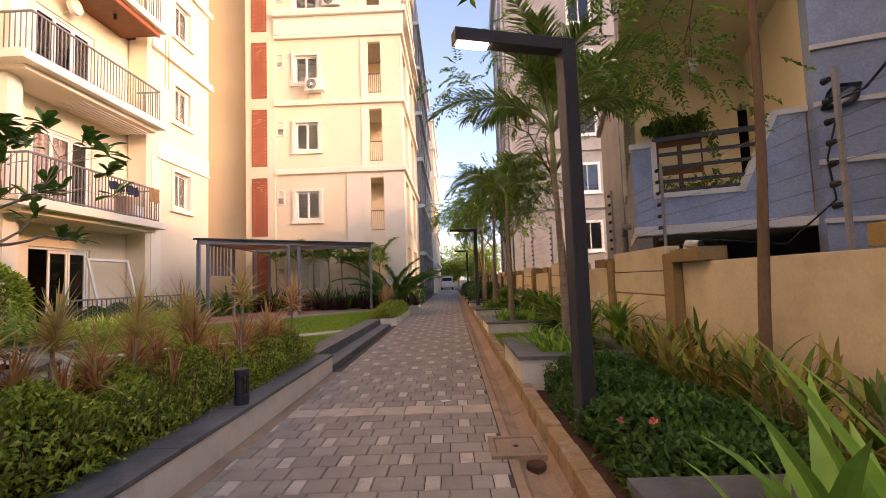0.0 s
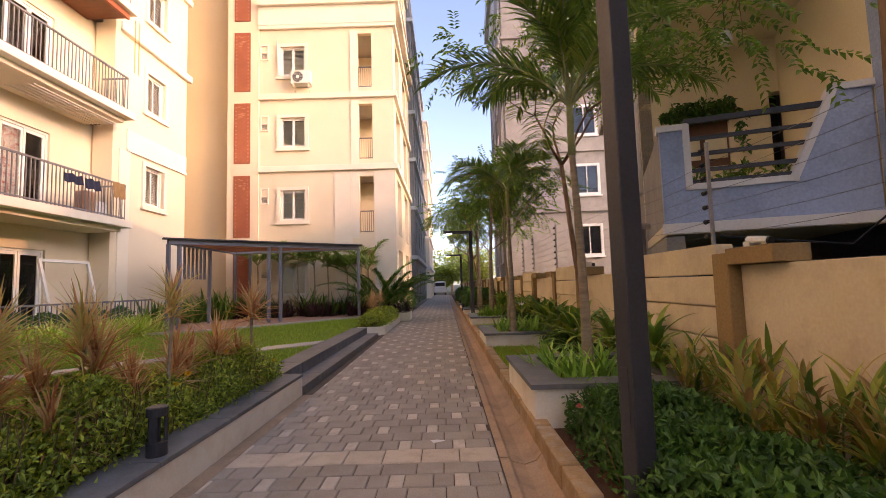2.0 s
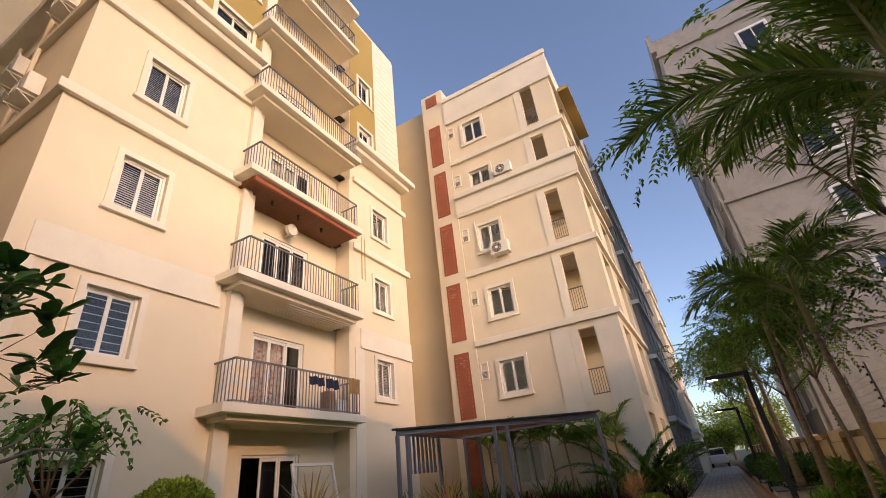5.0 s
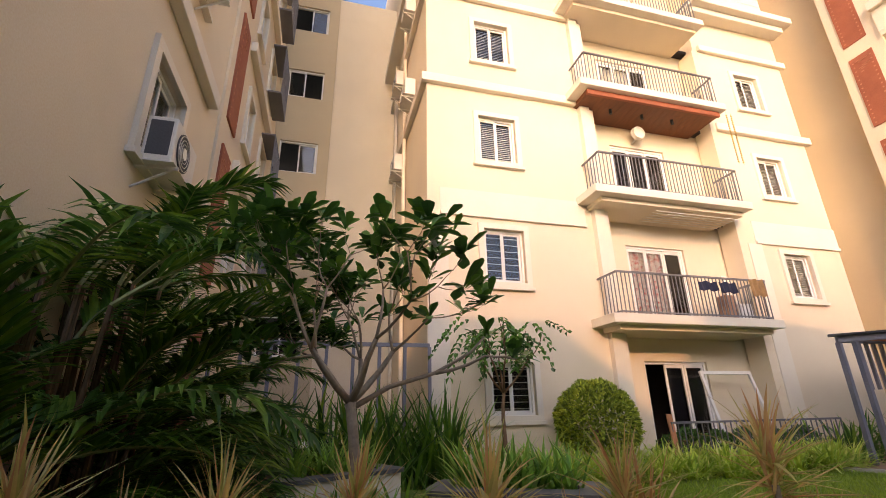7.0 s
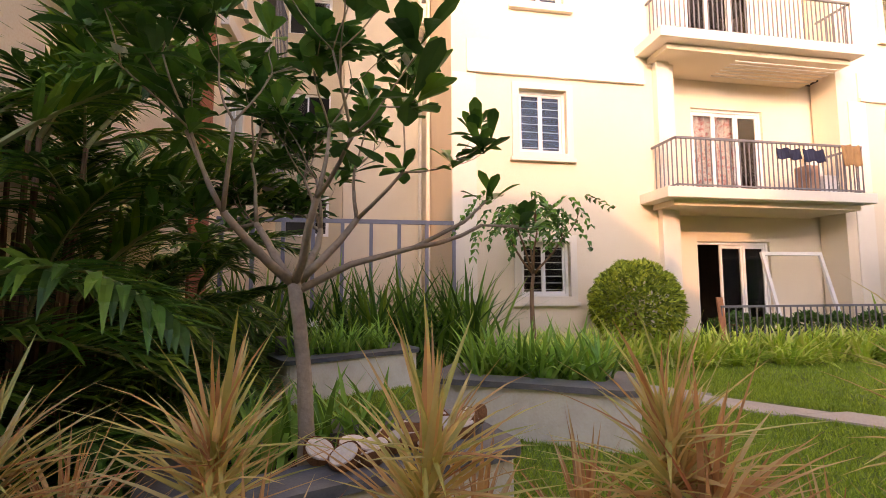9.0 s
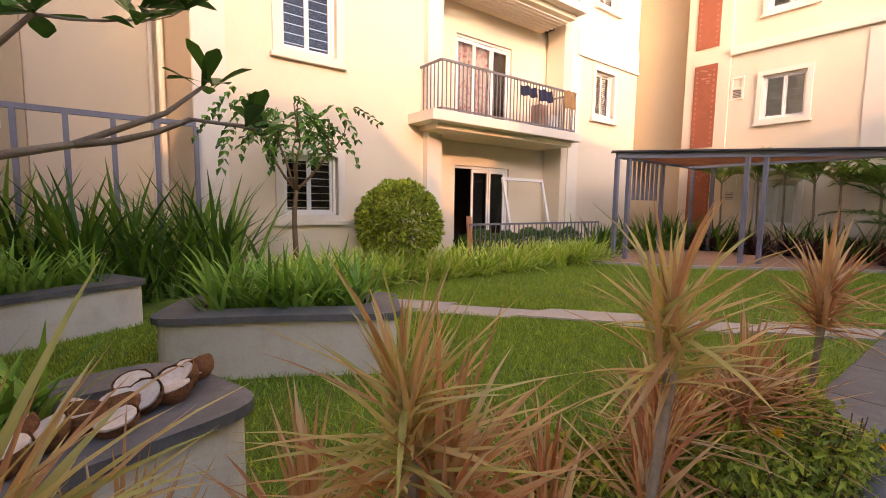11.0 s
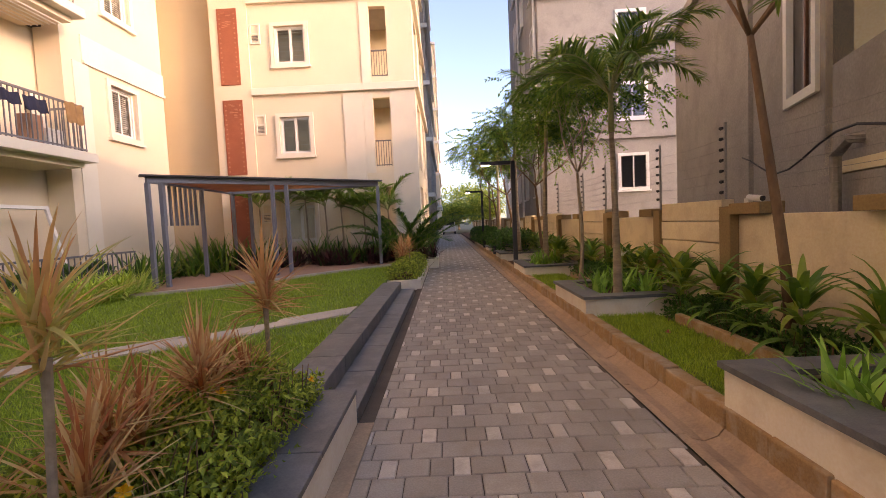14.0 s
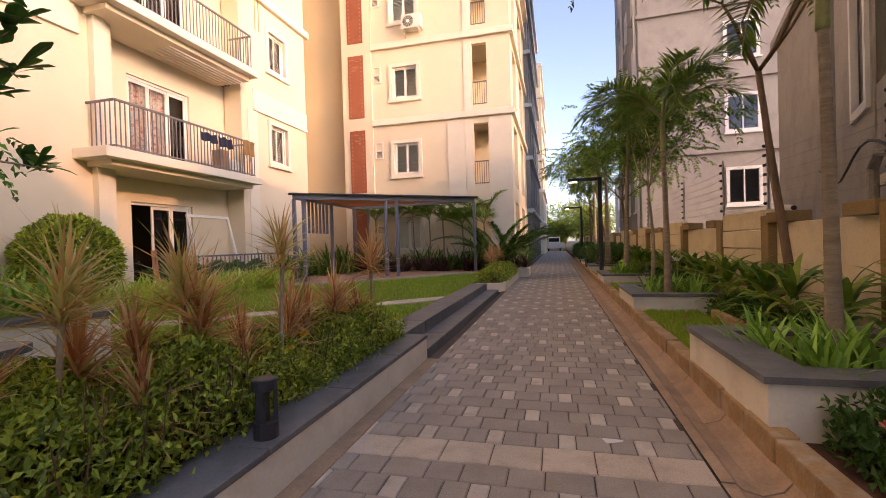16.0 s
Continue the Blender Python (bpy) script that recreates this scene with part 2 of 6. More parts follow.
# ---- building blocks ----
class Geo:
    """Vertices and faces gathered for one mesh."""

    def __init__(self):
        self.v, self.f = [], []

    def add(self, verts, faces):
        o = len(self.v)
        self.v.extend(verts)
        self.f.extend(tuple(i + o for i in f) for f in faces)
        return self

    def arr(self, verts, faces):
        return self.add(verts.reshape(-1, 3).tolist(), faces.tolist())

    def box(self, x0, y0, z0, x1, y1, z1, c=0.0):
        """A box; c: the chamfer of its edges."""
        if c <= 0:
            v = [(x, y, z) for z in (z0, z1) for y in (y0, y1) for x in (x0, x1)]
            return self.add(v, [(0, 2, 3, 1), (4, 5, 7, 6), (0, 1, 5, 4), (2, 6, 7, 3), (0, 4, 6, 2), (1, 3, 7, 5)])
        bm = bmesh.new()
        bmesh.ops.create_cube(bm, size=1, matrix=Matrix.Translation(((x0 + x1) / 2, (y0 + y1) / 2, (z0 + z1) / 2)) @ Matrix.Diagonal((x1 - x0, y1 - y0, z1 - z0, 1)))
        bmesh.ops.bevel(bm, geom=bm.edges[:], offset=c, segments=2, affect="EDGES", profile=0.5)
        bm.verts.ensure_lookup_table()
        self.add([tuple(q.co) for q in bm.verts], [tuple(q.index for q in f.verts) for f in bm.faces])
        bm.free()
        return self

    def tube(self, pts, radii, n=8, cap=True):
        """A tapered tube along points."""
        pts = [Vector(p) for p in pts]
        verts, faces = [], []
        side = None
        for i, p in enumerate(pts):
            d = (pts[min(i + 1, len(pts) - 1)] - pts[max(i - 1, 0)]).normalized()
            if side is None:
                side = d.orthogonal().normalized()
            side = (side - d * side.dot(d)).normalized()
            up = d.cross(side)
            r = radii[i] if isinstance(radii, (list, tuple)) else radii
            verts += [tuple(p + (side * math.cos(2 * math.pi * k / n) + up * math.sin(2 * math.pi * k / n)) * r) for k in range(n)]
        for i in range(len(pts) - 1):
            for k in range(n):
                a, b = i * n + k, i * n + (k + 1) % n
                faces.append((a, b, b + n, a + n))
        if cap:
            faces.append(tuple(reversed(range(n))))
            faces.append(tuple((len(pts) - 1) * n + k for k in range(n)))
        return self.add(verts, faces)

    def prism(self, poly, z0, z1):
        """An upright block over a plan outline (counter-clockwise)."""
        n = len(poly)
        v = [(x, y, z0) for x, y in poly] + [(x, y, z1) for x, y in poly]
        f = [tuple(reversed(range(n))), tuple(range(n, 2 * n))]
        f += [(k, (k + 1) % n, (k + 1) % n + n, k + n) for k in range(n)]
        return self.add(v, f)

    def ring(self, outer, inner, z0, z1):
        """A wall between two plan outlines with as many corners each."""
        n = len(outer)
        v = [(x, y, z) for z in (z0, z1) for line in (outer, inner) for x, y in line]
        f = []
        for k in range(n):
            j = (k + 1) % n
            o0, o1, i0, i1 = k, j, n + k, n + j
            f += [(o0, o1, o1 + 2 * n, o0 + 2 * n), (i1, i0, i0 + 2 * n, i1 + 2 * n), (o0 + 2 * n, o1 + 2 * n, i1 + 2 * n, i0 + 2 * n), (o1, o0, i0, i1)]
        return self.add(v, f)

    def wall(self, x0, x1, z0, z1, holes, y0=0.0, t=0.22):
        """A wall in the xz plane from y0 to y0 + t, with openings (x0, x1, z0, z1) that go through it."""
        xs = sorted({x0, x1, *[min(max(h[k], x0), x1) for h in holes for k in (0, 1)]})
        zs = sorted({z0, z1, *[min(max(h[k], z0), z1) for h in holes for k in (2, 3)]})
        for a, b in zip(xs, xs[1:]):
            for c, d in zip(zs, zs[1:]):
                mx, mz = (a + b) / 2, (c + d) / 2
                if any(h[0] < mx < h[1] and h[2] < mz < h[3] for h in holes):
                    continue
                self.add([(a, y0, c), (b, y0, c), (b, y0, d), (a, y0, d), (a, y0 + t, c), (b, y0 + t, c), (b, y0 + t, d), (a, y0 + t, d)], [(0, 1, 2, 3), (5, 4, 7, 6)])
        for a, b, c, d in [*holes, (x0, x1, z0, z1)]:
            q = [(a, y0, c), (b, y0, c), (b, y0, d), (a, y0, d), (a, y0 + t, c), (b, y0 + t, c), (b, y0 + t, d), (a, y0 + t, d)]
            self.add(q, [(0, 4, 5, 1), (1, 5, 6, 2), (2, 6, 7, 3), (3, 7, 4, 0)])
        return self

    def mesh(self, name, material, smooth=False):
        me = bpy.data.meshes.new(name)
        if len(self.v) < 3000:
            seen, index, keep = {}, [], []
            for p in self.v:
                key = (round(p[0], 4), round(p[1], 4), round(p[2], 4))
                if key not in seen:
                    seen[key] = len(keep)
                    keep.append(tuple(p))
                index.append(seen[key])
            faces = [tuple(dict.fromkeys(index[i] for i in f)) for f in self.f]
            self.v, self.f = keep, [f for f in faces if len(f) > 2]
        me.from_pydata(self.v, [], self.f)
        me.materials.append(material)
        if smooth:
            me.polygons.foreach_set("use_smooth", [True] * len(me.polygons))
        me.update()
        return me


def part(name, geo, material, parent, label="", smooth=False, m=None):
    ob = new(name, geo if isinstance(geo, bpy.types.Mesh) else geo.mesh(name, material, smooth))
    ob.parent = parent
    if m is not None:
        ob.matrix_basis = m
    if label:
        tagged(ob, label)
    return ob


def thing(name, m, label, category, group="", kind=""):
    ob = new(name)
    ob.empty_display_size = 0.1
    ob.matrix_basis = m
    return tagged(ob, label, category, group, kind)


def solid(name, geo, material, label, category, kind="", group="", smooth=False, m=None):
    ob = new(name, geo.mesh(name, material, smooth))
    if m is not None:
        ob.matrix_basis = m
    return tagged(ob, label, category, group, kind)


RNG = np.random.default_rng(7)


def ribbons(base, yaw, elev, length, width, droop, segs=4, fold=0.25, taper=0.12, twist=None, blunt=False):
    """Long leaves: a folded strip from each base, that starts at a yaw and an elevation and bends over by droop."""
    base, n = np.asarray(base, float), len(base)
    yaw, elev, length, width, droop = (np.broadcast_to(np.asarray(a, float), (n,)) for a in (yaw, elev, length, width, droop))
    s = np.linspace(0, 1, segs + 1)
    ang = elev[:, None] - droop[:, None] * s[None] ** 1.4
    step = length[:, None] / segs
    h = np.cumsum(np.cos(ang) * step, 1) - np.cos(ang) * step
    z = np.cumsum(np.sin(ang) * step, 1) - np.sin(ang) * step
    mid = np.stack([base[:, None, 0] + h * np.cos(yaw)[:, None], base[:, None, 1] + h * np.sin(yaw)[:, None], base[:, None, 2] + z], 2)
    prof = np.minimum(1, 0.35 + 2.6 * s) * (1 - s) ** 0.6 + taper * (1 - s)
    prof[-1] = 0.02
    if blunt:
        prof = np.interp(s, (0, 0.25, 0.55, 0.8, 0.93, 1), (0.12, 0.5, 0.95, 1.0, 0.7, 0.2))
    w = width[:, None] * prof[None] / 2
    tw = np.zeros(n) if twist is None else twist
    ex = np.stack([-np.sin(yaw) * np.cos(tw), np.cos(yaw) * np.cos(tw), np.sin(tw)], 1)
    up = np.zeros((n, segs + 1, 3))
    up[:, :, 2] = 1
    left = mid + ex[:, None] * w[:, :, None] + up * (w * fold)[:, :, None]
    right = mid - ex[:, None] * w[:, :, None] + up * (w * fold)[:, :, None]
    v = np.stack([left, mid, right], 2)
    idx = np.arange(n * (segs + 1) * 3).reshape(n, segs + 1, 3)
    f = np.concatenate([np.stack([idx[:, :-1, c], idx[:, :-1, c + 1], idx[:, 1:, c + 1], idx[:, 1:, c]], -1).reshape(-1, 4) for c in (0, 1)])
    return v, f


def leaflets(p, d, length, width, fold=0.3, roll=None):
    """Small pointed leaves at p that point along d: a folded kite of two halves each."""
    p, d, n = np.asarray(p, float), np.asarray(d, float), len(p)
    d = d / np.linalg.norm(d, axis=1)[:, None]
    ref = np.tile((0.0, 0.0, 1.0), (n, 1)) + RNG.normal(0, 0.35, (n, 3))
    side = np.cross(d, ref)
    side /= np.linalg.norm(side, axis=1)[:, None] + 1e-9
    up = np.cross(side, d)
    length, width = (np.broadcast_to(np.asarray(a, float), (n,))[:, None] for a in (length, width))
    m = p + d * length * 0.45
    v = np.stack([p, m + side * width / 2 + up * width * fold, p + d * length - up * length * 0.08, m - side * width / 2 + up * width * fold], 1)
    i = np.arange(n * 4).reshape(n, 4)
    f = np.concatenate([i[:, [0, 2, 1]], i[:, [0, 3, 2]]])
    return v, f


def sphere_dirs(n, zmin=-1.0):
    d = RNG.normal(0, 1, (n * 3, 3))
    d /= np.linalg.norm(d, axis=1)[:, None]
    return d[d[:, 2] > zmin][:n]


# ---- ground, path, lawn ----
solid("ground", Geo().add([(-600, -400, -0.06), (600, -400, -0.06), (600, 900, -0.06), (-600, 900, -0.06)], [(0, 1, 2, 3)]), EARTH, "bare garden earth", "ground", "structure")
solid("path_edging", Geo().box(-0.124, -4, -0.04, 0.0, 7.19, -0.004), GUTTER, "sandy cement margin along the bed wall", "paving edge", "structure")
path = solid("path_bed", Geo().box(0.001, -4, -0.05, 2.06, 70, -0.012).box(-0.12, 7.2, -0.05, 0.0, 70, -0.012), SAND, "sandy bed under the paved walkway", "path", "structure")
LZ = 0.24
lawn = solid("lawn", Geo().prism([(-0.79, 1.6), (-0.79, 18.3), (-8.0, 18.3), (-8.0, 1.6)], -0.05, LZ), LAWN, "mown green lawn", "lawn", "structure")
strip = Geo()
for k in range(6):
    xa, xb = -0.8 - k * 0.9, -0.8 - (k + 1) * 0.9 + 0.006
    off = 0.18 if k % 2 else 0.0
    fa, fb = 10.1 - 0.82 * (-0.8 - xa), 10.1 - 0.82 * (-0.8 - xb)
    strip.prism([(xa, fa - off), (xa, fa + 0.58 - off), (xb, fb + 0.58 - off), (xb, fb - off)], LZ - 0.03, LZ + 0.02)
solid("stone_strip", strip, STRIP, "pale stone slabs laid as a strip across the lawn", "paving strip", "structure")
solid("pergola_floor", Geo().prism([(-5.9, 12.9), (-4.6, 13.6), (-3.3, 15.0), (-2.2, 16.3), (-0.75, 17.5), (-0.75, 19.2), (-7.0, 19.2), (-7.0, 13.0)], -0.05, LZ + 0.05), TERRA, "terracotta floor under the pergola", "floor", "structure")
edge = [(-5.92, 12.86), (-4.57, 13.55), (-3.26, 14.96), (-2.16, 16.26), (-0.73, 17.46)]
inner = [(x - 0.09, y + 0.09) for x, y in edge]
kb = Geo()
for (a, b), (c, d) in zip(zip(edge, edge[1:]), zip(inner, inner[1:])):
    kb.prism([a, b, d, c], 0.0, LZ + 0.065)
solid("pergola_kerb", kb, STRIP, "pale kerb along the pergola floor", "kerb", "structure")

# gutter, kerb and beds on the wall's side
gutter = new("gutter")
tagged(gutter, "cement drain channel stained brown", "gutter", "", "structure")
prof = [(2.055, 0.004), (2.12, 0.004), (2.15, -0.025), (2.24, -0.05), (2.33, -0.02), (2.37, 0.03)]
n = len(prof)
v = [(px, yy, pz) for yy in (0.006, 0.894) for px, pz in prof] + [(px, yy, -0.12) for yy in (0.006, 0.894) for px, pz in prof]
seg = Geo().add(v, [(k, k + 1, k + 1 + n, k + n) for k in range(n - 1)] + [(k + 1, k, k + 2 * n, k + 1 + 2 * n) for k in range(n - 1)]).mesh("channel_stone", GUTTER)
for k in range(70):
    part("channel_stone", seg, GUTTER, gutter, m=pose(0, -4 + 0.9 * k, RNG.normal(0, 0.002)))
solid("bed_soil", Geo().box(2.45, -4, -0.05, 4.0, 60, 0.10), SOIL, "red soil of the planting bed", "soil", "structure")
kerb = new("kerb")
tagged(kerb, "low kerb of orange-stained concrete blocks", "kerb", "", "structure")
kme = Geo().box(0, 0, -0.05, 0.13, 0.395, 0.17, 0.012).mesh("kerb_block", KERB)
for k in range(90):
    part("kerb_block", kme, KERB, kerb, m=pose(2.37 + RNG.normal(0, 0.004), -4 + k * 0.4, RNG.normal(0, 0.006), 0, 0, RNG.normal(0, 0.4)))
cover = thing("drain_cover", pose(2.0, 3.98, 0.0), "cracked cast concrete drain cover beside the gutter", "drain cover")
part("frame", Geo().ring([(-0.06, -0.18), (0.34, -0.18), (0.34, 0.24), (-0.06, 0.24)], [(-0.02, -0.14), (0.30, -0.14), (0.30, 0.20), (-0.02, 0.20)], -0.02, 0.022), CAST, cover)
part("lid", Geo().box(-0.015, -0.135, -0.02, 0.295, 0.195, 0.016, 0.006), CAST, cover)
part("grip_hole", Geo().tube([(0.14, 0.03, 0.012), (0.14, 0.03, 0.0185)], 0.022, 10), BLACK, cover)
part("drain_hole", Geo().tube([(0.24, -0.27, -0.03), (0.24, -0.27, 0.0)], 0.07, 14), SOIL, cover)

# side planters of the bed
def planter_box(y0, y1, H):
    t = thing("planter_box", pose(2.40, y0, 0), "white rendered planter with a dark granite coping", "planter", "planters beside the walkway")
    L, W = y1 - y0, 1.35
    part("body", Geo().ring([(0, 0), (W, 0), (W, L), (0, L)], [(0.1, 0.1), (W - 0.1, 0.1), (W - 0.1, L - 0.1), (0.1, L - 0.1)], -0.03, H), PLWHITE, t)
    o, i = [(-0.03, -0.03), (W + 0.02, -0.03), (W + 0.02, L + 0.03), (-0.03, L + 0.03)], [(0.27, 0.22), (W - 0.15, 0.22), (W - 0.15, L - 0.2), (0.27, L - 0.2)]
    for k in range(4):
        j = (k + 1) % 4
        part("coping_slab", Geo().prism([o[k], o[j], i[j], i[k]], H + 0.002, H + 0.042), GRANITE, t)
    part("soil", Geo().box(0.1, 0.1, 0, W - 0.1, L - 0.1, H - 0.06), SOIL, t)
    return t


PLY = [(0.85, 2.32), (5.33, 6.84), (9.78, 11.4), (14.3, 16.0), (18.8, 20.3), (23.2, 24.7)]
for (a, b), h in zip(PLY, (0.44, 0.42, 0.36, 0.33, 0.32, 0.3)):
    planter_box(a, b, h)
for a, b in ((6.95, 9.7), (11.5, 14.2)):
    solid("grass_patch_bed", Geo().box(2.51, a, 0.0, 3.25, b, 0.15), LAWN, "small square of grass between planters", "lawn", "structure")
    low = Geo().box(3.27, a + 0.3, 0.05, 3.36, b - 0.5, 0.26, 0.01)
    solid("low_wall", low, KERB, "low stained concrete edging in the bed", "edging", "structure")

# left planting bed: wall, coping, steps
lw = thing("bed_wall", pose(0, 0, 0), "low cream bed wall with dark granite coping slabs", "garden wall", "", "structure")
part("wall_core", Geo().box(-0.30, -4, -0.05, -0.125, 7.19, 0.219), PLWHITE, lw)
for k in range(12):
    y0 = -4 + k * 0.934
    part("coping_slab", Geo().box(-0.45, y0, 0.22, -0.118, y0 + 0.93, 0.258, 0.006), GRANITE, lw)
solid("bed_earth", Geo().box(-1.5, -4, -0.05, -0.302, 7.18, 0.20), SOIL, "dark soil of the hedge bed", "soil", "structure")
steps = thing("garden_steps", pose(0, 0, 0), "two long dark granite steps up to the lawn", "steps", "", "structure")
for k in range(7):
    y0, y1 = 7.20 + k * 0.88, 7.20 + (k + 1) * 0.88 - 0.005
    part("tread", Geo().box(-0.40, y0, -0.05, -0.12, y1, 0.10, 0.006), GRANITE, steps)
    part("tread", Geo().box(-0.78, y0, -0.05, -0.403, y1, LZ + 0.015, 0.006), GRANITE, steps)

# far low planter by the path
fp = thing("low_planter", pose(-0.3, 14.0, 0), "low pale planter with flowers beside the steps", "planter")
part("body", Geo().ring([(-0.6, 0), (0.28, 0), (0.28, 4.2), (-0.6, 4.2)], [(-0.5, 0.1), (0.18, 0.1), (0.18, 4.1), (-0.5, 4.1)], -0.03, 0.2), PLWHITE, fp)
part("soil", Geo().box(-0.5, 0.1, 0, 0.18, 4.1, 0.15), SOIL, fp)
fp2 = thing("low_planter", pose(0.05, 18.6, 0), "low cream planter box at the building's corner", "planter")
part("body", Geo().ring([(-0.9, 0), (0.25, 0), (0.25, 1.2), (-0.9, 1.2)], [(-0.8, 0.1), (0.15, 0.1), (0.15, 1.1), (-0.8, 1.1)], -0.03, 0.3), PLWHITE, fp2)
part("soil", Geo().box(-0.8, 0.1, 0, 0.15, 1.1, 0.25), SOIL, fp2)


# ---- compound wall ----
cw = thing("compound_wall", pose(0, 0, 0), "cream compound wall with tan pillars and stepped panels", "wall", "", "structure")
PER = 4.1
for k in range(-1, 14):
    y0 = 5.42 + k * PER
    part("pillar", Geo().box(4.0, y0 - 0.22, -0.05, 4.28, y0 + 0.0, 1.5, 0.01), CPIL, cw)
    w = 0.95 if k < 0 else 1.55
    part("pillar", Geo().box(4.0, y0 + w, -0.05, 4.28, y0 + w + 0.22, 1.5, 0.01), CPIL, cw)
    part("cap", Geo().box(3.98, y0 - 0.75, 1.40, 4.26, y0 - 0.225, 1.53, 0.008), CPIL, cw)
    part("cap", Geo().box(3.98, y0 + w + 0.225, 1.40, 4.26, y0 + w + 0.7, 1.53, 0.008), CPIL, cw)
    for j in range(6):
        part("board", Geo().box(4.03 + 0.01 * (j % 2), y0 + 0.004, -0.05 + j * 0.275, 4.2, y0 + w - 0.004, -0.05 + (j + 1) * 0.275 - 0.012, 0.01), CWALL, cw)
    part("panel", Geo().box(4.10, y0 + w + 0.225, -0.05, 4.25, y0 + PER - 0.225, 1.395, 0.008), CWALL, cw)


def fence_post(y, h):
    t = thing("fence_post", pose(4.14, y, 1.5), "thin metal fence post with black insulators", "fence post", "electric fence posts")
    part("pole", Geo().box(-0.014, -0.014, -0.1, 0.014, 0.014, h, 0.003), POSTM, t)
    for k in range(7):
        part("insulator", Geo().tube([(-0.02, 0.02, 0.18 + k * (h - 0.25) / 6), (-0.02, 0.065, 0.18 + k * (h - 0.25) / 6)], [0.017, 0.024], 8), BLACK, t)
    return t


PY = [5.6, 7.2, 9.6, 11.3, 13.8, 15.4, 17.9]
for k, y in enumerate([3.25] + PY):
    fence_post(y, 1.05)
for j in range(6):
    z = 1.68 + j * 0.133
    for a, b in zip([-1.0, 3.25] + PY, [3.25] + PY):
        pts = [(4.12, a + (b - a) * s, z - 0.02 * math.sin(math.pi * s)) for s in (0, 0.25, 0.5, 0.75, 1)]
        solid("fence_wire", Geo().tube(pts, 0.0022, 3, False), POSTM, "thin electric fence wire between posts", "fence wire", "", "electric fence wires")


# ---- windows, balconies, air conditioners ----
def window(parent, x0, x1, z0, z1, y=0.0, trim=True, bars=False, blind=False, sashes=2, openx=None):
    """A sliding window whose outer surround spans x0..x1, z0..z1, in a wall whose face lies at y. Returns the opening."""
    e = 0.13 if trim else 0.0
    a, b, c, d = x0 + e, x1 - e, z0 + e, z1 - e
    w = part("window", Geo().ring([(a, c), (b, c), (b, d), (a, d)], [(a + 0.05, c + 0.05), (b - 0.05, c + 0.05), (b - 0.05, d - 0.05), (a + 0.05, d - 0.05)], 0, 0.06), PVC, parent, "white framed sliding window", m=Matrix.Translation((0, y + 0.13, 0)) @ Matrix.Rotation(radians(90), 4, "X"))
    mm = w.matrix_basis.inverted()
    if trim:
        part("surround", Geo().wall(x0, x1, z0, z1, [(a, b, c, d)], y - 0.06, 0.07), WHITE, w, m=mm)
        part("sill", Geo().box(x0 - 0.04, y - 0.10, z0 - 0.04, x1 + 0.04, y + 0.0, z0 + 0.03), WHITE, w, m=mm)
    n = sashes
    for k in range(n):
        p, q = a + 0.05 + (b - a - 0.1) * k / n, a + 0.05 + (b - a - 0.1) * (k + 1) / n
        yy = y + 0.085 + 0.03 * (k % 2)
        if openx == k:
            continue
        part("sash", Geo().wall(p, q, c + 0.05, d - 0.05, [(p + 0.045, q - 0.045, c + 0.095, d - 0.095)], yy, 0.028), PVC, w, m=mm)
        gl = part("pane", Geo().box(p + 0.045, yy + 0.012, c + 0.095, q - 0.045, yy + 0.018, d - 0.095), GLASS, w, m=mm)
    if bars:
        g = Geo()
        for k in range(1, 8):
            zz = c + (d - c) * k / 8
            g.tube([(a + 0.02, y + 0.16, zz), (b - 0.02, y + 0.16, zz)], 0.008, 5, False)
        part("bars", g, PVC, w, "white horizontal security bars", m=mm)
    if blind:
        g = Geo()
        k, zz = 0, c + 0.06
        while zz < d - 0.06:
            g.add([(a + 0.04, y + 0.20, zz), (b - 0.04, y + 0.20, zz), (b - 0.04, y + 0.235, zz + 0.05), (a + 0.04, y + 0.235, zz + 0.05)], [(0, 1, 2, 3)])
            zz += 0.055
        part("blind", g, SHUTTER, w, "pale slatted blind", m=mm)
    return (a, b, c, d)


def railing(parent, x0, x1, y0, y1, z0, z1, step=0.105, left=True, right=True):
    """A balcony rail along its front at y0, returning to y1 at both ends."""
    r = part("railing", Geo().box(x0, y0 - 0.02, z1 - 0.04, x1, y0 + 0.025, z1), RAIL, parent, "grey painted steel railing")
    part("bottom_rail", Geo().box(x0, y0 - 0.015, z0 + 0.05, x1, y0 + 0.015, z0 + 0.08), RAIL, r)
    bm = Geo().box(-0.009, -0.009, 0, 0.009, 0.009, z1 - z0 - 0.02).mesh("bar", RAIL)
    n = max(2, round((x1 - x0) / step))
    for k in range(n + 1):
        part("bar", bm, RAIL, r, m=Matrix.Translation((x0 + 0.01 + (x1 - x0 - 0.02) * k / n, y0, z0)))
    for on, xx in ((left, x0), (right, x1)):
        if on:
            part("end_rail", Geo().box(xx - 0.02, y0, z1 - 0.04, xx + 0.02, y1, z1), RAIL, r)
            part("end_bottom_rail", Geo().box(xx - 0.015, y0, z0 + 0.05, xx + 0.015, y1, z0 + 0.08), RAIL, r)
            for k in range(1, max(2, round((y1 - y0) / 0.12))):
                part("bar", bm, RAIL, r, m=Matrix.Translation((xx, y0 + k * 0.12, z0)))
    return r


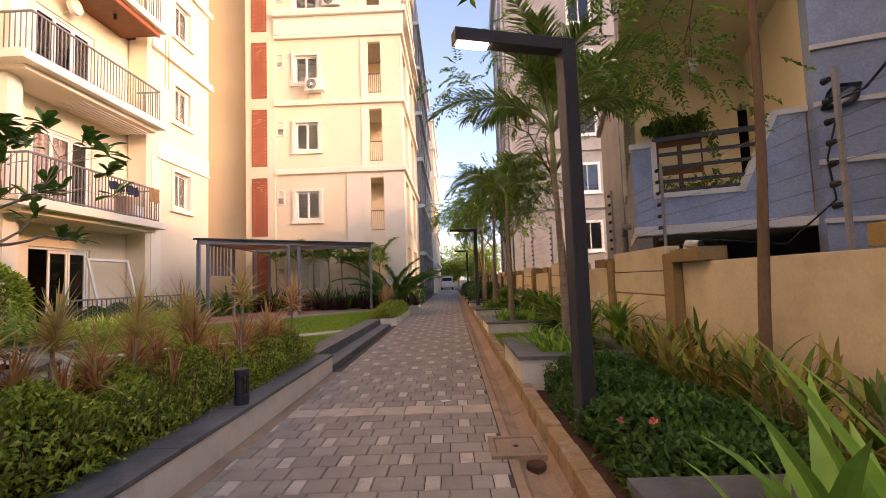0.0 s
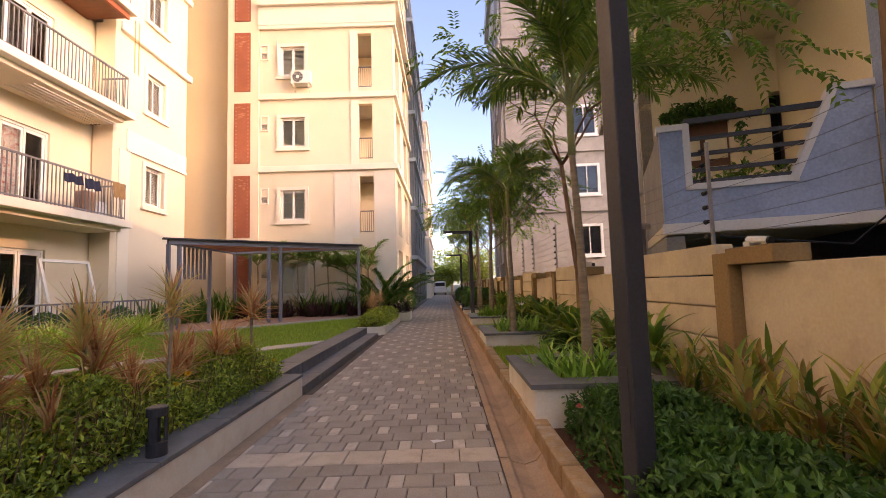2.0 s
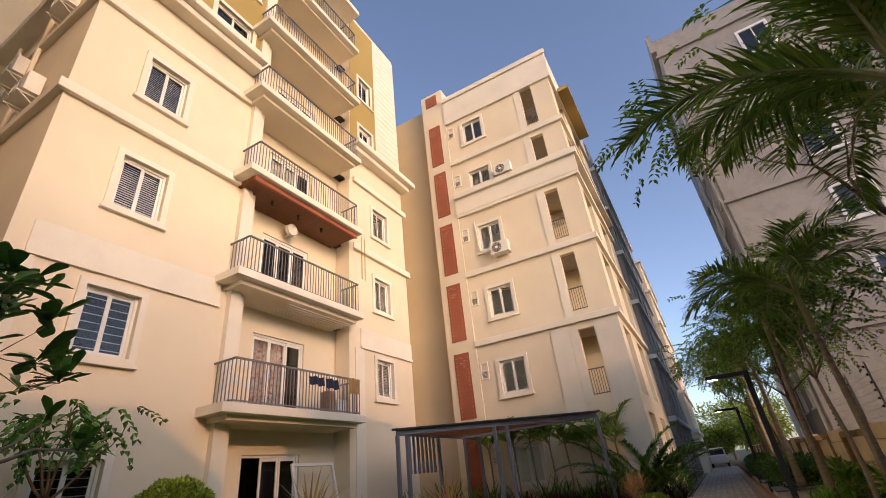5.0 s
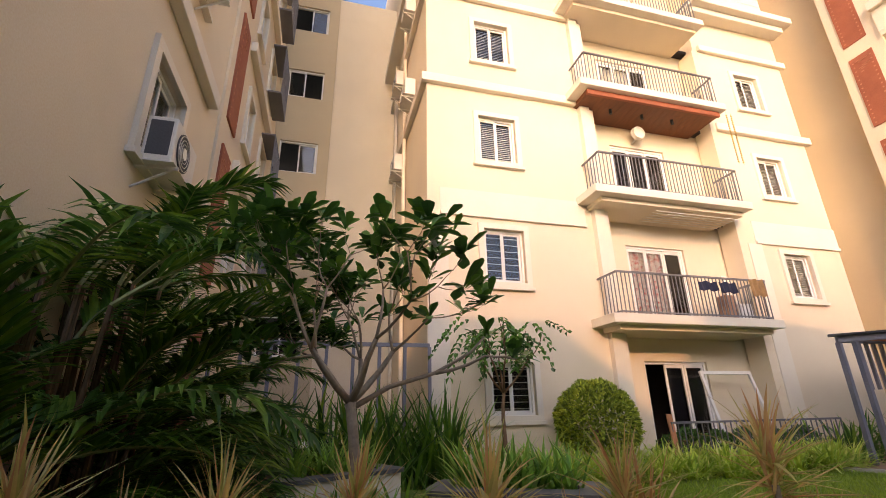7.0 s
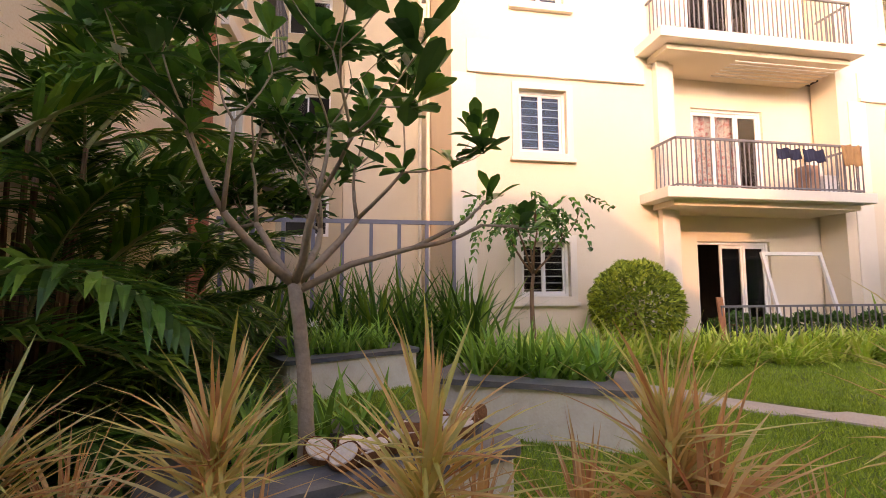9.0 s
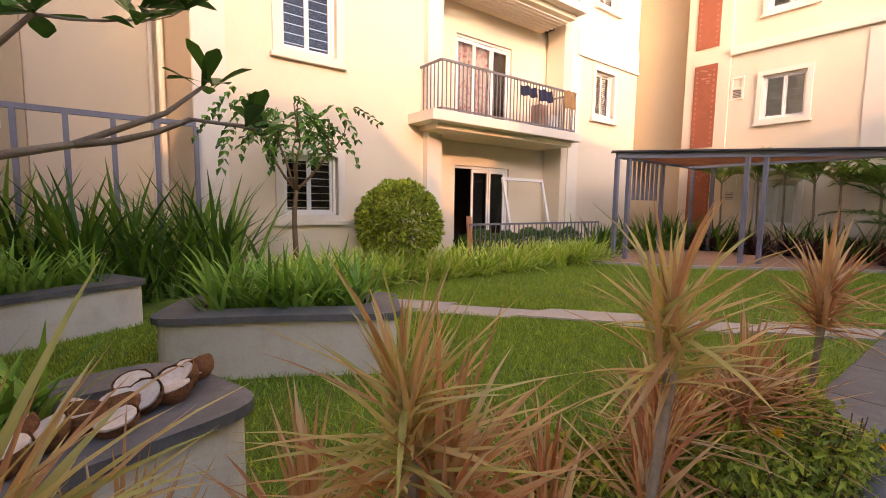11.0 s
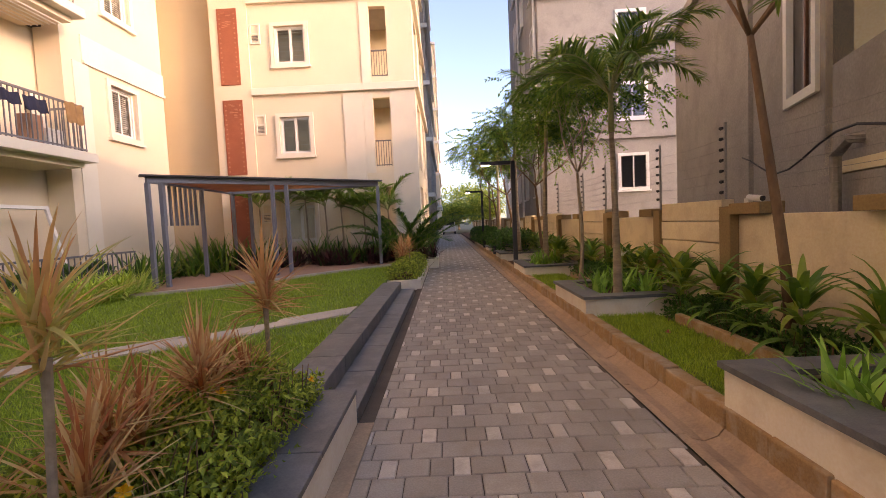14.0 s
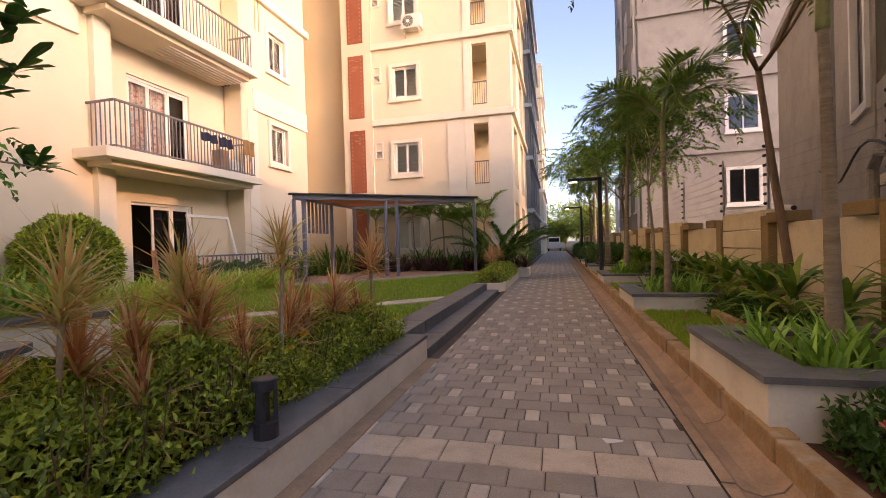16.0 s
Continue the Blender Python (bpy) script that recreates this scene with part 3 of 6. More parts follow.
def air_conditioner(m, scale=1.0):
    t = thing("air_conditioner", m, "white wall-hung air conditioner unit with a round fan grille", "air conditioner", "outdoor air conditioner units")
    part("casing", Geo().box(-0.4, -0.36, 0, 0.4, -0.06, 0.55, 0.02), ACW, t)
    part("fan_grille", Geo().tube([(-0.1, -0.362, 0.275), (-0.1, -0.375, 0.275)], 0.22, 24), ACD, t)
    part("fan_hub", Geo().tube([(-0.1, -0.37, 0.275), (-0.1, -0.385, 0.275)], 0.07, 16), ACW, t)
    g = Geo()
    for k in range(1, 5):
        r = 0.045 * k + 0.02
        g.tube([(-0.1 + r * math.cos(a), -0.38, 0.275 + r * math.sin(a)) for a in np.linspace(0, 2 * math.pi, 25)], 0.005, 4, False)
    part("guard", g, ACW, t)
    part("vent", Geo().box(-0.402, -0.32, 0.08, -0.4, -0.1, 0.5), ACD, t)
    for x in (-0.3, 0.3):
        part("bracket", Geo().box(x - 0.02, -0.42, -0.045, x + 0.02, 0.0, -0.005).tube([(x, -0.36, -0.04), (x, 0.0, -0.28)], 0.015, 5), ACW, t)
    part("drip_tray", Geo().box(-0.42, -0.4, -0.005, 0.42, -0.02, 0.0), ACW, t)
    return t


def lattice_panel(parent, x0, x1, z0, z1, y):
    """A red panel with rows of small cut-outs."""
    p = part("lattice_panel", Geo().box(x0, y - 0.02, z0, x1, y + 0.02, z1), RED, parent, "brick red perforated panel")
    g = Geo()
    rr = random.Random(int(z0 * 10))
    for zz in np.arange(z0 + 0.12, z1 - 0.08, 0.16):
        for xx in (x0 + 0.09, x1 - 0.09):
            g.box(xx - 0.022, y - 0.028, zz - 0.022, xx + 0.022, y - 0.019, zz + 0.022)
    for k in range(12):
        cx, cz = x0 + 0.2 + rr.random() * (x1 - x0 - 0.4), z1 - 0.12 - rr.random() * 0.5
        g.box(cx - 0.05, y - 0.028, cz - 0.012, cx + 0.05, y - 0.019, cz + 0.012)
    tagged(part("cut_out", g, surface_cut, p), "rows of small cut-outs", "", "", "stuff")
    return p


surface_cut = surface("lattice_edge", (0.5, 0.2, 0.12), 0.8, 0.1, 2, 40, 0)
FL = [3.2 + 3.05 * k for k in range(6)]  # floor levels above the ground floor


def balcony_door(parent, x0, x1, z0, z1, y, curtain=None, openk=None):
    d = part("balcony_door", Geo().wall(x0, x1, z0, z1, [(x0 + 0.06, x1 - 0.06, z0 + 0.02, z1 - 0.06)], y + 0.06, 0.08), PVC, parent, "white framed sliding glass door")
    n = 3
    for k in range(n):
        if k == openk:
            continue
        p, q = x0 + 0.06 + (x1 - x0 - 0.12) * k / n, x0 + 0.06 + (x1 - x0 - 0.12) * (k + 1) / n
        part("sash", Geo().wall(p, q, z0 + 0.02, z1 - 0.06, [(p + 0.06, q - 0.06, z0 + 0.1, z1 - 0.14)], y + 0.08 + 0.02 * (k % 2), 0.03), PVC, d)
        part("pane", Geo().box(p + 0.06, y + 0.093, z0 + 0.1, q - 0.06, y + 0.099, z1 - 0.14), GLASS, d)
    if curtain:
        g = Geo()
        xs = np.linspace(x0 + 0.08, x1 - 0.5, 40)
        v = [(x, y + 0.2 + 0.03 * math.sin(x * 38), z) for x in xs for z in (z0 + 0.05, z1 - 0.1)]
        g.add(v, [(2 * k, 2 * k + 2, 2 * k + 3, 2 * k + 1) for k in range(39)])
        part("curtain", g, curtain, d, "curtain behind the glass")
    return d


# ---- apartment building with balconies (its front runs along the lawn) ----
A = thing("apartment_building", pose(-7.73, 0, 0, 0, 0, 90), "cream apartment block with a stack of railed balconies", "apartment building", "apartment blocks")
AT = 22.0
holesL, holesR = [], []
for k in range(-1, 4):
    dz = 3.05 * k
    if k <= 2:
        holesL.append(window(A, 6.48, 7.72, (3.93 if k >= 0 else 4.22) + dz, (5.45 if k >= 0 else 5.52) + dz, bars=k <= 0, blind=k > 0))
    if -1 < k <= 2:
        holesR.append(window(A, 15.25, 16.45, 3.97 + dz, 5.47 + dz, blind=True, bars=True))
holesL.append(window(A, 7.75, 9.3, 13.9, 15.45, y=0.0, blind=True))
holesL.append(window(A, 7.75, 9.3, 16.9, 18.4, y=0.0, blind=True))
holesR.append(window(A, 14.5, 15.6, 13.9, 15.45, y=0.0, blind=True))
holesR.append(window(A, 14.5, 15.6, 16.9, 18.4, y=0.0, blind=True))
part("wall", Geo().wall(5.3, 9.5, -0.05, AT, holesL), CREAM, A)
part("wall", Geo().wall(14.05, 17.6, -0.05, AT, holesR), CREAM, A)
part("side_wall", Geo().box(5.3, 0.222, -0.05, 5.52, 12, AT), CREAM, A)
part("side_wall", Geo().box(17.38, 0.222, -0.05, 17.6, 12, AT), CREAM, A)
part("back_wall", Geo().box(5.3, 12, -0.05, 17.6, 12.2, AT), CREAM, A)
part("roof", Geo().box(5.3, 0.0, AT + 0.002, 17.6, 12.2, AT + 0.2), CREAM, A)
# inner walls, floors and a sheet coloured near black for the rooms' shade
part("inner_wall", Geo().box(9.3, 0.6, -0.05, 9.4, 12, AT).box(14.15, 0.6, -0.05, 14.25, 12, AT), ROOMSHADE, A)
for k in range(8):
    part("inner_floor", Geo().box(5.53, 0.25, 0.02 + 3.05 * k, 17.37, 11.9, 0.12 + 3.05 * k), ROOMSHADE, A)
part("inner_screen", Geo().box(5.55, 3.2, 0, 17.3, 3.25, AT), ROOMSHADE, A)
# pilaster and reveals of the balcony bay
part("pilaster", Geo().box(9.5, -0.15, -0.05, 9.78, 0.3, AT - 1.0).box(9.78, -0.05, -0.05, 9.95, 0.55, AT - 1.0), WHITE, A)
part("bay_reveal", Geo().box(14.05, 0.222, -0.05, 14.2, 0.75, AT), CREAM, A)
part("bay_pier", Geo().box(13.85, -0.12, -0.05, 14.05, 0.45, 12.0), CREAM, A)
doors = []
for k in range(-1, 6):
    z0 = 3.22 + 3.05 * k if k >= 0 else 0.25
    x0, x1 = 10.75, 12.56
    doors.append((x0, x1, z0, z0 + 2.2))
part("bay_wall", Geo().wall(9.8, 14.2, -0.05, AT, doors, 0.5, 0.22), CREAM, A)
for k, h in enumerate(doors):
    balcony_door(A, *h, 0.5, curtain=CURTAIN if k == 1 else (SHUTTER if k > 2 else None), openk=0 if k == 0 else None)
for k in range(6):
    z = FL[k]
    b = part("balcony", Geo().box(9.12, -0.85, z - 0.09, 13.72, 0.5, z + 0.11, 0.012), WHITE, A, "white balcony slab with a stepped soffit")
    part("soffit", Geo().box(9.4, -0.62, z - 0.2, 13.6, 0.5, z - 0.091), CREAM if k != 2 else WOODCEIL, b)
    railing(b, 9.42, 13.58, -0.72, 0.0, z + 0.11, z + 1.09)
    if k == 2:
        for j in range(26):
            part("ceiling_board", Geo().box(9.45, -0.66 + j * 0.045, z - 0.212, 13.55, -0.62 + j * 0.045, z - 0.201), WOODCEIL, b)
        part("fascia", Geo().box(9.4, -0.70, z - 0.24, 13.6, -0.625, z - 0.094), RED, b)
        for xx in (10.4, 11.4, 12.4):
            part("spotlight", Geo().tube([(xx, -0.2, z - 0.21), (xx, -0.2, z - 0.35)], 0.04, 10), BLACK, b)
    if k == 1:
        for j in range(6):
            part("drying_rod", Geo().tube([(11.0, -0.5 + j * 0.13, z - 0.26), (13.5, -0.5 + j * 0.13, z - 0.26)], 0.011, 5), PVC, b)
# roof canopy over the balcony stack
part("canopy", Geo().box(9.2, -0.85, 21.0, 13.8, 0.6, 21.25, 0.02), WHITE, A)
part("head_block", Geo().box(10.2, -0.25, 21.255, 13.4, 3, 23.4).box(10.05, -0.4, 23.4, 13.55, 3, 23.65), WHITE, A)
lattice_panel(A, 11.2, 11.9, 21.7, 22.6, -0.28)
# ledges
for x0, x1 in ((5.15, 9.45), (14.1, 17.75)):
    part("ledge", Geo().box(x0, -0.14, 9.12, x1, -0.002, 9.36, 0.015), WHITE, A)
    part("ledge", Geo().box(x0 + 0.1, -0.12, 12.12, x1, -0.002, 12.34, 0.015), WHITE, A)
    part("band", Geo().box(x0 + 0.45, -0.035, 5.66, x1 - 0.15, -0.002, 6.25), WHITE, A)
    part("ledge", Geo().box(x0 + 0.45, -0.07, 5.58, x1 - 0.15, -0.002, 5.655), WHITE, A)
    part("corner_strip", Geo().box(x0 + 0.16, -0.03, -0.05, x0 + 0.62, -0.002, 5.57), WHITE, A)
    part("cornice", Geo().box(x0 - 0.2, -0.62, 13.62, x1 + (0.2 if x0 > 9 else 0.0), -0.002, 13.86, 0.02).box(x0 - 0.12, -0.4, 13.4, x1, -0.003, 13.615, 0.02), WHITE, A)
for x0, x1 in ((7.2, 9.49), (14.07, 15.8)):
    part("olive_panel", Geo().wall(x0, x1, 13.87, AT - 0.05, [(x0 + 0.55 + 0.13 if x0 < 9 else 14.63, 9.17 if x0 < 9 else 15.47, a, b) for a, b in ((14.03, 15.32), (17.03, 18.27))], -0.03, 0.028), OLIVE, A)
for x0, x1 in ((5.3, 7.2), (15.8, 17.6)):
    zz = 13.9
    while zz < AT - 0.1:
        part("siding_board", Geo().box(x0, -0.028, zz, x1, -0.003, zz + 0.31), WHITE, A)
        zz += 0.325
# side ledges and pipes on the flank that faces the inner yard
part("flank_ledge", Geo().box(5.16, 0.0, 9.12, 5.298, 6, 9.36).box(5.16, 0.0, 12.12, 5.298, 6, 12.34).box(4.9, 0.0, 13.5, 5.298, 6, 13.86), WHITE, A)
for y in (2.6, 4.4):
    part("drain_pipe", Geo().tube([(5.2, y, 0), (5.2, y, 13.4)], 0.055, 8), WHITE, A)
for x, z in ((1.5, 9.6), (1.5, 12.6), (3.2, 8.2), (3.2, 11.3)):
    air_conditioner(pose(-7.73 - x, 5.3, z, 0, 0, 0))

# things on the balconies
def world_a(u, w, z, rz=0.0):
    return pose(-7.73, 0, 0, 0, 0, 90) @ pose(u, w, z, 0, 0, rz)


def cloth(name, m, w, h, material, label):
    g = Geo()
    n = 9
    v = [(w * i / n, -0.015 * math.sin(i * 1.9) - 0.01 * j, -h * j / 4 - 0.02 * math.sin(i * 1.3)) for j in range(5) for i in range(n + 1)]
    v += [(x, y + 0.012, z) for x, y, z in v]
    o = 5 * (n + 1)
    f = [(j * (n + 1) + i, j * (n + 1) + i + 1, (j + 1) * (n + 1) + i + 1, (j + 1) * (n + 1) + i) for j in range(4) for i in range(n)]
    g.add(v, f + [tuple(k + o for k in reversed(q)) for q in f])
    return solid(name, g, material, label, "cloth", m=m)


cloth("hanging_cloth", world_a(11.55, -0.76, 4.15), 0.55, 0.22, DENIM, "dark cloth hung on the balcony railing")
cloth("hanging_cloth", world_a(12.15, -0.76, 4.16), 0.5, 0.26, DENIM, "dark blue shorts hung on the balcony railing")
cloth("hanging_cloth", world_a(13.05, -0.77, 4.28), 0.45, 0.42, BROWNC, "brown cloth draped over the railing corner")
for x, w, h, c in ((12.7, 0.3, 0.7, TERRA), (13.1, 0.35, 0.5, HWHITE)):
    solid("storage_box", Geo().box(0, 0, 0, w, 0.3, h, 0.02), c, "box standing on the balcony floor", "box", m=world_a(x, -0.35, 3.28))
board = solid("leaning_board", Geo().box(0, 0, 0, 0.35, 0.03, 1.5), SHUTTER, "pale board leaning on the balcony wall", "board", m=world_a(13.35, 0.1, 3.28) @ pose(0, 0, 0, -12, 8, 0))
fan = thing("wall_fan", world_a(11.5, 0.48, 8.75), "white wall-mounted fan under the wooden ceiling", "fan")
part("guard", Geo().tube([(0, -0.26, 0), (0, -0.38, 0)], [0.2, 0.19], 20), SHUTTER, fan)
part("arm", Geo().tube([(0, 0.0, -0.15), (0, -0.2, -0.12), (0, -0.27, 0)], 0.025, 8), SHUTTER, fan)
# string of dried decoration from the upper balcony
for dx in (0.0, 0.16):
    g = Geo()
    for j in range(22):
        zz = 9.15 - j * 0.07
        g.box(-0.02, -0.012, zz - 0.02 - 9.15, 0.02, 0.012, zz + 0.015 - 9.15)
    g.tube([(0, 0, 0.12), (0, 0, -1.55)], 0.004, 4)
    solid("garland", g, surface("dry_garland", (0.5, 0.33, 0.1), 0.9, 0.2, 9, 40, 0), "hanging garland of dry yellow leaves", "garland", m=world_a(13.7 + dx, -0.8, 9.05))
# door frame leaning before the ground floor, and its low railing
lf = thing("door_frame", world_a(11.75, -0.55, 0.3) @ pose(0, 0, 0, -14, 0, 0), "loose white door frame leaning by the ground floor door", "door frame")
part("post", Geo().box(0, 0, 0, 0.07, 0.05, 1.95).box(1.4, 0, 0, 1.47, 0.05, 1.95), PVC, lf)
part("head", Geo().box(0.07, 0, 1.88, 1.4, 0.05, 1.95), PVC, lf)
gr = thing("low_railing", world_a(0, 0, 0.2), "low grey railing before the ground floor terrace", "railing")
railing(gr, 9.9, 14.3, -1.05, -0.3, 0.0, 0.95, 0.14, False, False)
solid("terrace", Geo().box(-0.6, 9.8, -0.05, 1.1, 14.4, 0.22), FLOORI, "ground floor terrace slab", "floor", "structure", m=pose(-7.73 + 0.0, 0, 0))
solid("wood_plank", Geo().box(0, 0, 0, 0.12, 0.03, 1.2, 0.004), PSLAT, "brown plank leaning at the terrace", "plank", m=world_a(9.85, -1.15, 0.1) @ pose(0, 0, 0, -6, 0, 0))
solid("cardboard_box", Geo().box(0, 0, 0, 0.6, 0.35, 0.62, 0.01), BROWNC, "brown cardboard box by the terrace door", "box", m=world_a(11.2, 0.05, 0.22))


# ---- apartment building across the lawn's end ----
B = thing("apartment_building", pose(0, 19.53, 0), "cream apartment block with red lattice strip and slot openings", "apartment building", "apartment blocks")
BT = 19.5
holes = []
for k in range(-1, 5):
    dz = 3.05 * k
    holes.append(window(B, -5.08, -3.78, 3.97 + dz, 5.47 + dz, bars=k in (0, 1), blind=k in (2, 3)))
    holes.append((-1.71, -1.13, 3.52 + dz, 5.85 + dz))
    v = part("vent_window", Geo().wall(-5.78, -5.42, 4.78 + dz, 5.46 + dz, [(-5.72, -5.48, 4.84 + dz, 5.08 + dz), (-5.72, -5.48, 5.14 + dz, 5.40 + dz)], -0.04, 0.05), WHITE, B, "small louvred vent window")
    g = Geo()
    for j in range(5):
        g.box(-5.72, -0.015, 4.85 + dz + j * 0.047, -5.48, 0.0, 4.868 + dz + j * 0.047)
    part("louvre", g, RAIL, v)
    part("slot_frame", Geo().wall(-2.02, -1.712, 3.3 + dz, 6.0 + dz, [], -0.03, 0.028), WHITE, B)
    railing(B, -1.69, -1.15, 0.06, 0.1, 3.50 + dz, 4.42 + dz, 0.09, False, False)
part("wall", Geo().wall(-5.82, -0.24, -0.05, BT, holes), CREAM, B)
sideholes = [(0.9, 2.6, 3.5 + 3.05 * k, 5.9 + 3.05 * k) for k in range(-1, 5)] + [(4.2, 6.0, 3.5 + 3.05 * k, 5.9 + 3.05 * k) for k in range(-1, 5)]
part("side_wall", Geo().wall(0.222, 8.0, -0.05, BT, sideholes, 0, 0.2), CREAM, B, m=pose(-0.24, 0, 0, 0, 0, 90))
part("back_wall", Geo().box(-9.6, 8.0, -0.05, -0.24, 8.2, BT), CREAM, B)
part("roof", Geo().box(-5.9, 0.0, BT - 0.3, -0.45, 8.0, BT - 0.1), CREAM, B)
for k in range(7):
    z = 3.25 + 3.05 * (k - 1)
    part("inner_floor", Geo().box(-5.75, 0.23, z - 0.15, -0.46, 7.9, z), FLOORI, B)
part("inner_wall", Geo().box(-5.75, 2.6, 0, -0.46, 2.7, BT - 0.4).box(-2.6, 0.23, 0, -2.5, 2.59, BT - 0.4), CREAM, B)
for k in range(6):
    z = 6.1 + 3.05 * k
    if z < 17:
        part("ledge", Geo().box(-5.82, -0.13, z, -0.1, -0.002, z + 0.24, 0.015), WHITE, B)
        part("side_ledge", Geo().box(-0.238, 0.0, z, -0.1, 7.8, z + 0.24), WHITE, B)
part("cornice", Geo().box(-5.82, -0.3, 13.15, 0.06, -0.002, 13.45, 0.02).box(-5.82, -0.15, 12.35, -0.08, -0.003, 13.14), WHITE, B)
part("side_cornice", Geo().box(-0.238, 0.0, 13.15, 0.06, 7.8, 13.45), WHITE, B)
part("parapet", Geo().box(-5.82, -0.12, 17.95, -0.1, -0.002, 19.7), WHITE, B)
part("coping", Geo().box(-5.82, -0.2, 19.45, -0.02, -0.121, 19.72), WHITE, B)
part("side_parapet", Geo().box(-0.238, 0.0, 17.95, -0.1, 7.8, 19.7), WHITE, B)
part("side_canopy", Geo().box(-0.095, 1.2, 18.0, 0.45, 5.6, 18.2), OLIVE, B)
part("panel", Geo().box(-2.72, -0.03, 0, -2.03, -0.002, 6.05).box(-1.10, -0.03, 0, -0.24, -0.002, 6.05), WHITE, B)
# strip column and recessed wall
part("strip_column", Geo().box(-7.12, -0.06, -0.05, -5.82, 0.6, 20.6, 0.01), CREAM, B)
for k in range(-1, 5):
    lattice_panel(B, -6.83, -6.16, 3.44 + 3.05 * k, 5.98 + 3.05 * k, -0.07)
lattice_panel(B, -6.83, -6.16, 19.7, 20.4, -0.07)
part("recess_wall", Geo().box(-9.7, 0.5, -0.05, -7.12, 0.75, 20.2), TAN, B)
part("recess_side", Geo().box(-9.9, -2.1, -0.05, -9.7, 0.75, 20.2), CREAM, B)
air_conditioner(pose(-4.0, 19.53, 9.7))
air_conditioner(pose(-3.2, 19.53, 13.5))
pipe = Geo().tube([(-4.98, 19.45, 10.2), (-5.02, 19.46, 11.0), (-5.06, 19.46, 11.7)], 0.025, 6)
solid("pipe", pipe, ACW, "white pipe up to the wall vent", "pipe")

# blocks further along the walkway
def far_block(name, x0, x1, y0, y1, h, material, label):
    t = thing(name, pose(x1, y0, 0), label, "apartment building", "far apartment blocks")
    hs = [(u, u + 1.3, 0.9 + 3.05 * k, 2.4 + 3.05 * k) for k in range(int(h / 3.05)) for u in np.arange(1.0, y1 - y0 - 1.5, 3.2)]
    part("wall", Geo().wall(0, y1 - y0, -0.05, h, hs, 0, 0.2), material, t, m=pose(0, 0, 0, 0, 0, 90))
    part("front_wall", Geo().box(-(x1 - x0), 0, -0.05, -0.202, 0.2, h), material, t)
    part("roof", Geo().box(-(x1 - x0), 0.21, h - 0.3, -0.21, y1 - y0, h - 0.1), material, t)
    # added near-black sheet, painted shade behind the window openings
    part("inner_screen", Geo().box(-2.1, 0.3, 0, -2.0, y1 - y0, h - 0.4), ROOMSHADE, t)
    for k in range(1, int(h / 3.05) + 1):
        part("ledge", Geo().box(0.002, 0, 3.05 * k - 0.1, 0.18, y1 - y0, 3.05 * k + 0.12).box(-(x1 - x0), -0.15, 3.05 * k - 0.1, 0.18, -0.002, 3.05 * k + 0.12), HWHITE, t)
    for hh in hs:
        part("window", Geo().wall(hh[0], hh[1], hh[2], hh[3], [(hh[0] + 0.08, (hh[0] + hh[1]) / 2 - 0.03, hh[2] + 0.08, hh[3] - 0.08), ((hh[0] + hh[1]) / 2 + 0.03, hh[1] - 0.08, hh[2] + 0.08, hh[3] - 0.08)], 0.08, 0.05), PVC, t, m=pose(0, 0, 0, 0, 0, 90))
    return t


far_block("apartment_building", -9, -0.1, 29.0, 44.0, 20.5, GREYWALL, "grey apartment block further along the walkway")
far_block("apartment_building", -9, 0.15, 47.0, 62.0, 18.5, CREAM, "pale apartment block far down the walkway")


# ---- apartment building behind the palms, and the yard's back wall ----
C = thing("apartment_building", pose(0, 1.2, 0, 0, 0, 180), "shaded cream apartment block with red lattice strip", "apartment building", "apartment blocks")
CT = 22.0
holes = []
for k in range(0, 5):
    dz = 3.05 * k
    holes.append(window(C, 3.4, 4.7, 3.97 + dz, 5.47 + dz, blind=k > 2))
    if k < 5:
        holes.append(window(C, 8.1, 9.1, 3.97 + dz, 5.47 + dz, trim=True))
        holes.append(window(C, 10.2, 11.4, 3.97 + dz, 5.47 + dz, trim=True))
    g = part("window_grille", Geo().box(10.1, -0.42, 3.85 + dz, 11.5, -0.05, 3.9 + dz), RAIL, C, "dark boxed window grille")
    for j in range(9):
        xx = 10.12 + j * 0.17
        part("bar", Geo().box(xx, -0.42, 3.9 + dz, xx + 0.02, -0.40, 5.5 + dz), RAIL, g)
    part("grille_top", Geo().box(10.1, -0.42, 5.5 + dz, 11.5, -0.05, 5.54 + dz), RAIL, g)
    part("cross_bar", Geo().box(10.1, -0.42, 4.6 + dz, 11.5, -0.4, 4.63 + dz), RAIL, g)
    part("ledge", Geo().box(1.5, -0.16, 6.05 + dz, 5.6, -0.002, 6.3 + dz, 0.015).box(7.6, -0.16, 6.05 + dz, 12.6, -0.002, 6.3 + dz, 0.015), WHITE, C)
    lattice_panel(C, 6.5, 7.2, 3.5 + dz, 6.0 + dz, -0.07)
part("wall", Geo().wall(1.5, 12.7, -0.05, CT, holes), CREAM, C)
part("strip_column", Geo().box(6.2, -0.05, -0.05, 7.5, -0.002, CT), CREAM, C)
part("side_wall", Geo().box(1.5, 0.223, -0.05, 1.7, 14, CT), CREAM, C)
part("side_wall", Geo().box(12.5, 0.223, -0.05, 12.7, 14, CT), CREAM, C)
part("roof", Geo().box(1.5, 0.223, CT - 0.3, 12.7, 14, CT - 0.1), CREAM, C)
part("back_wall", Geo().box(1.5, 14, -0.05, 12.7, 14.2, CT), CREAM, C)
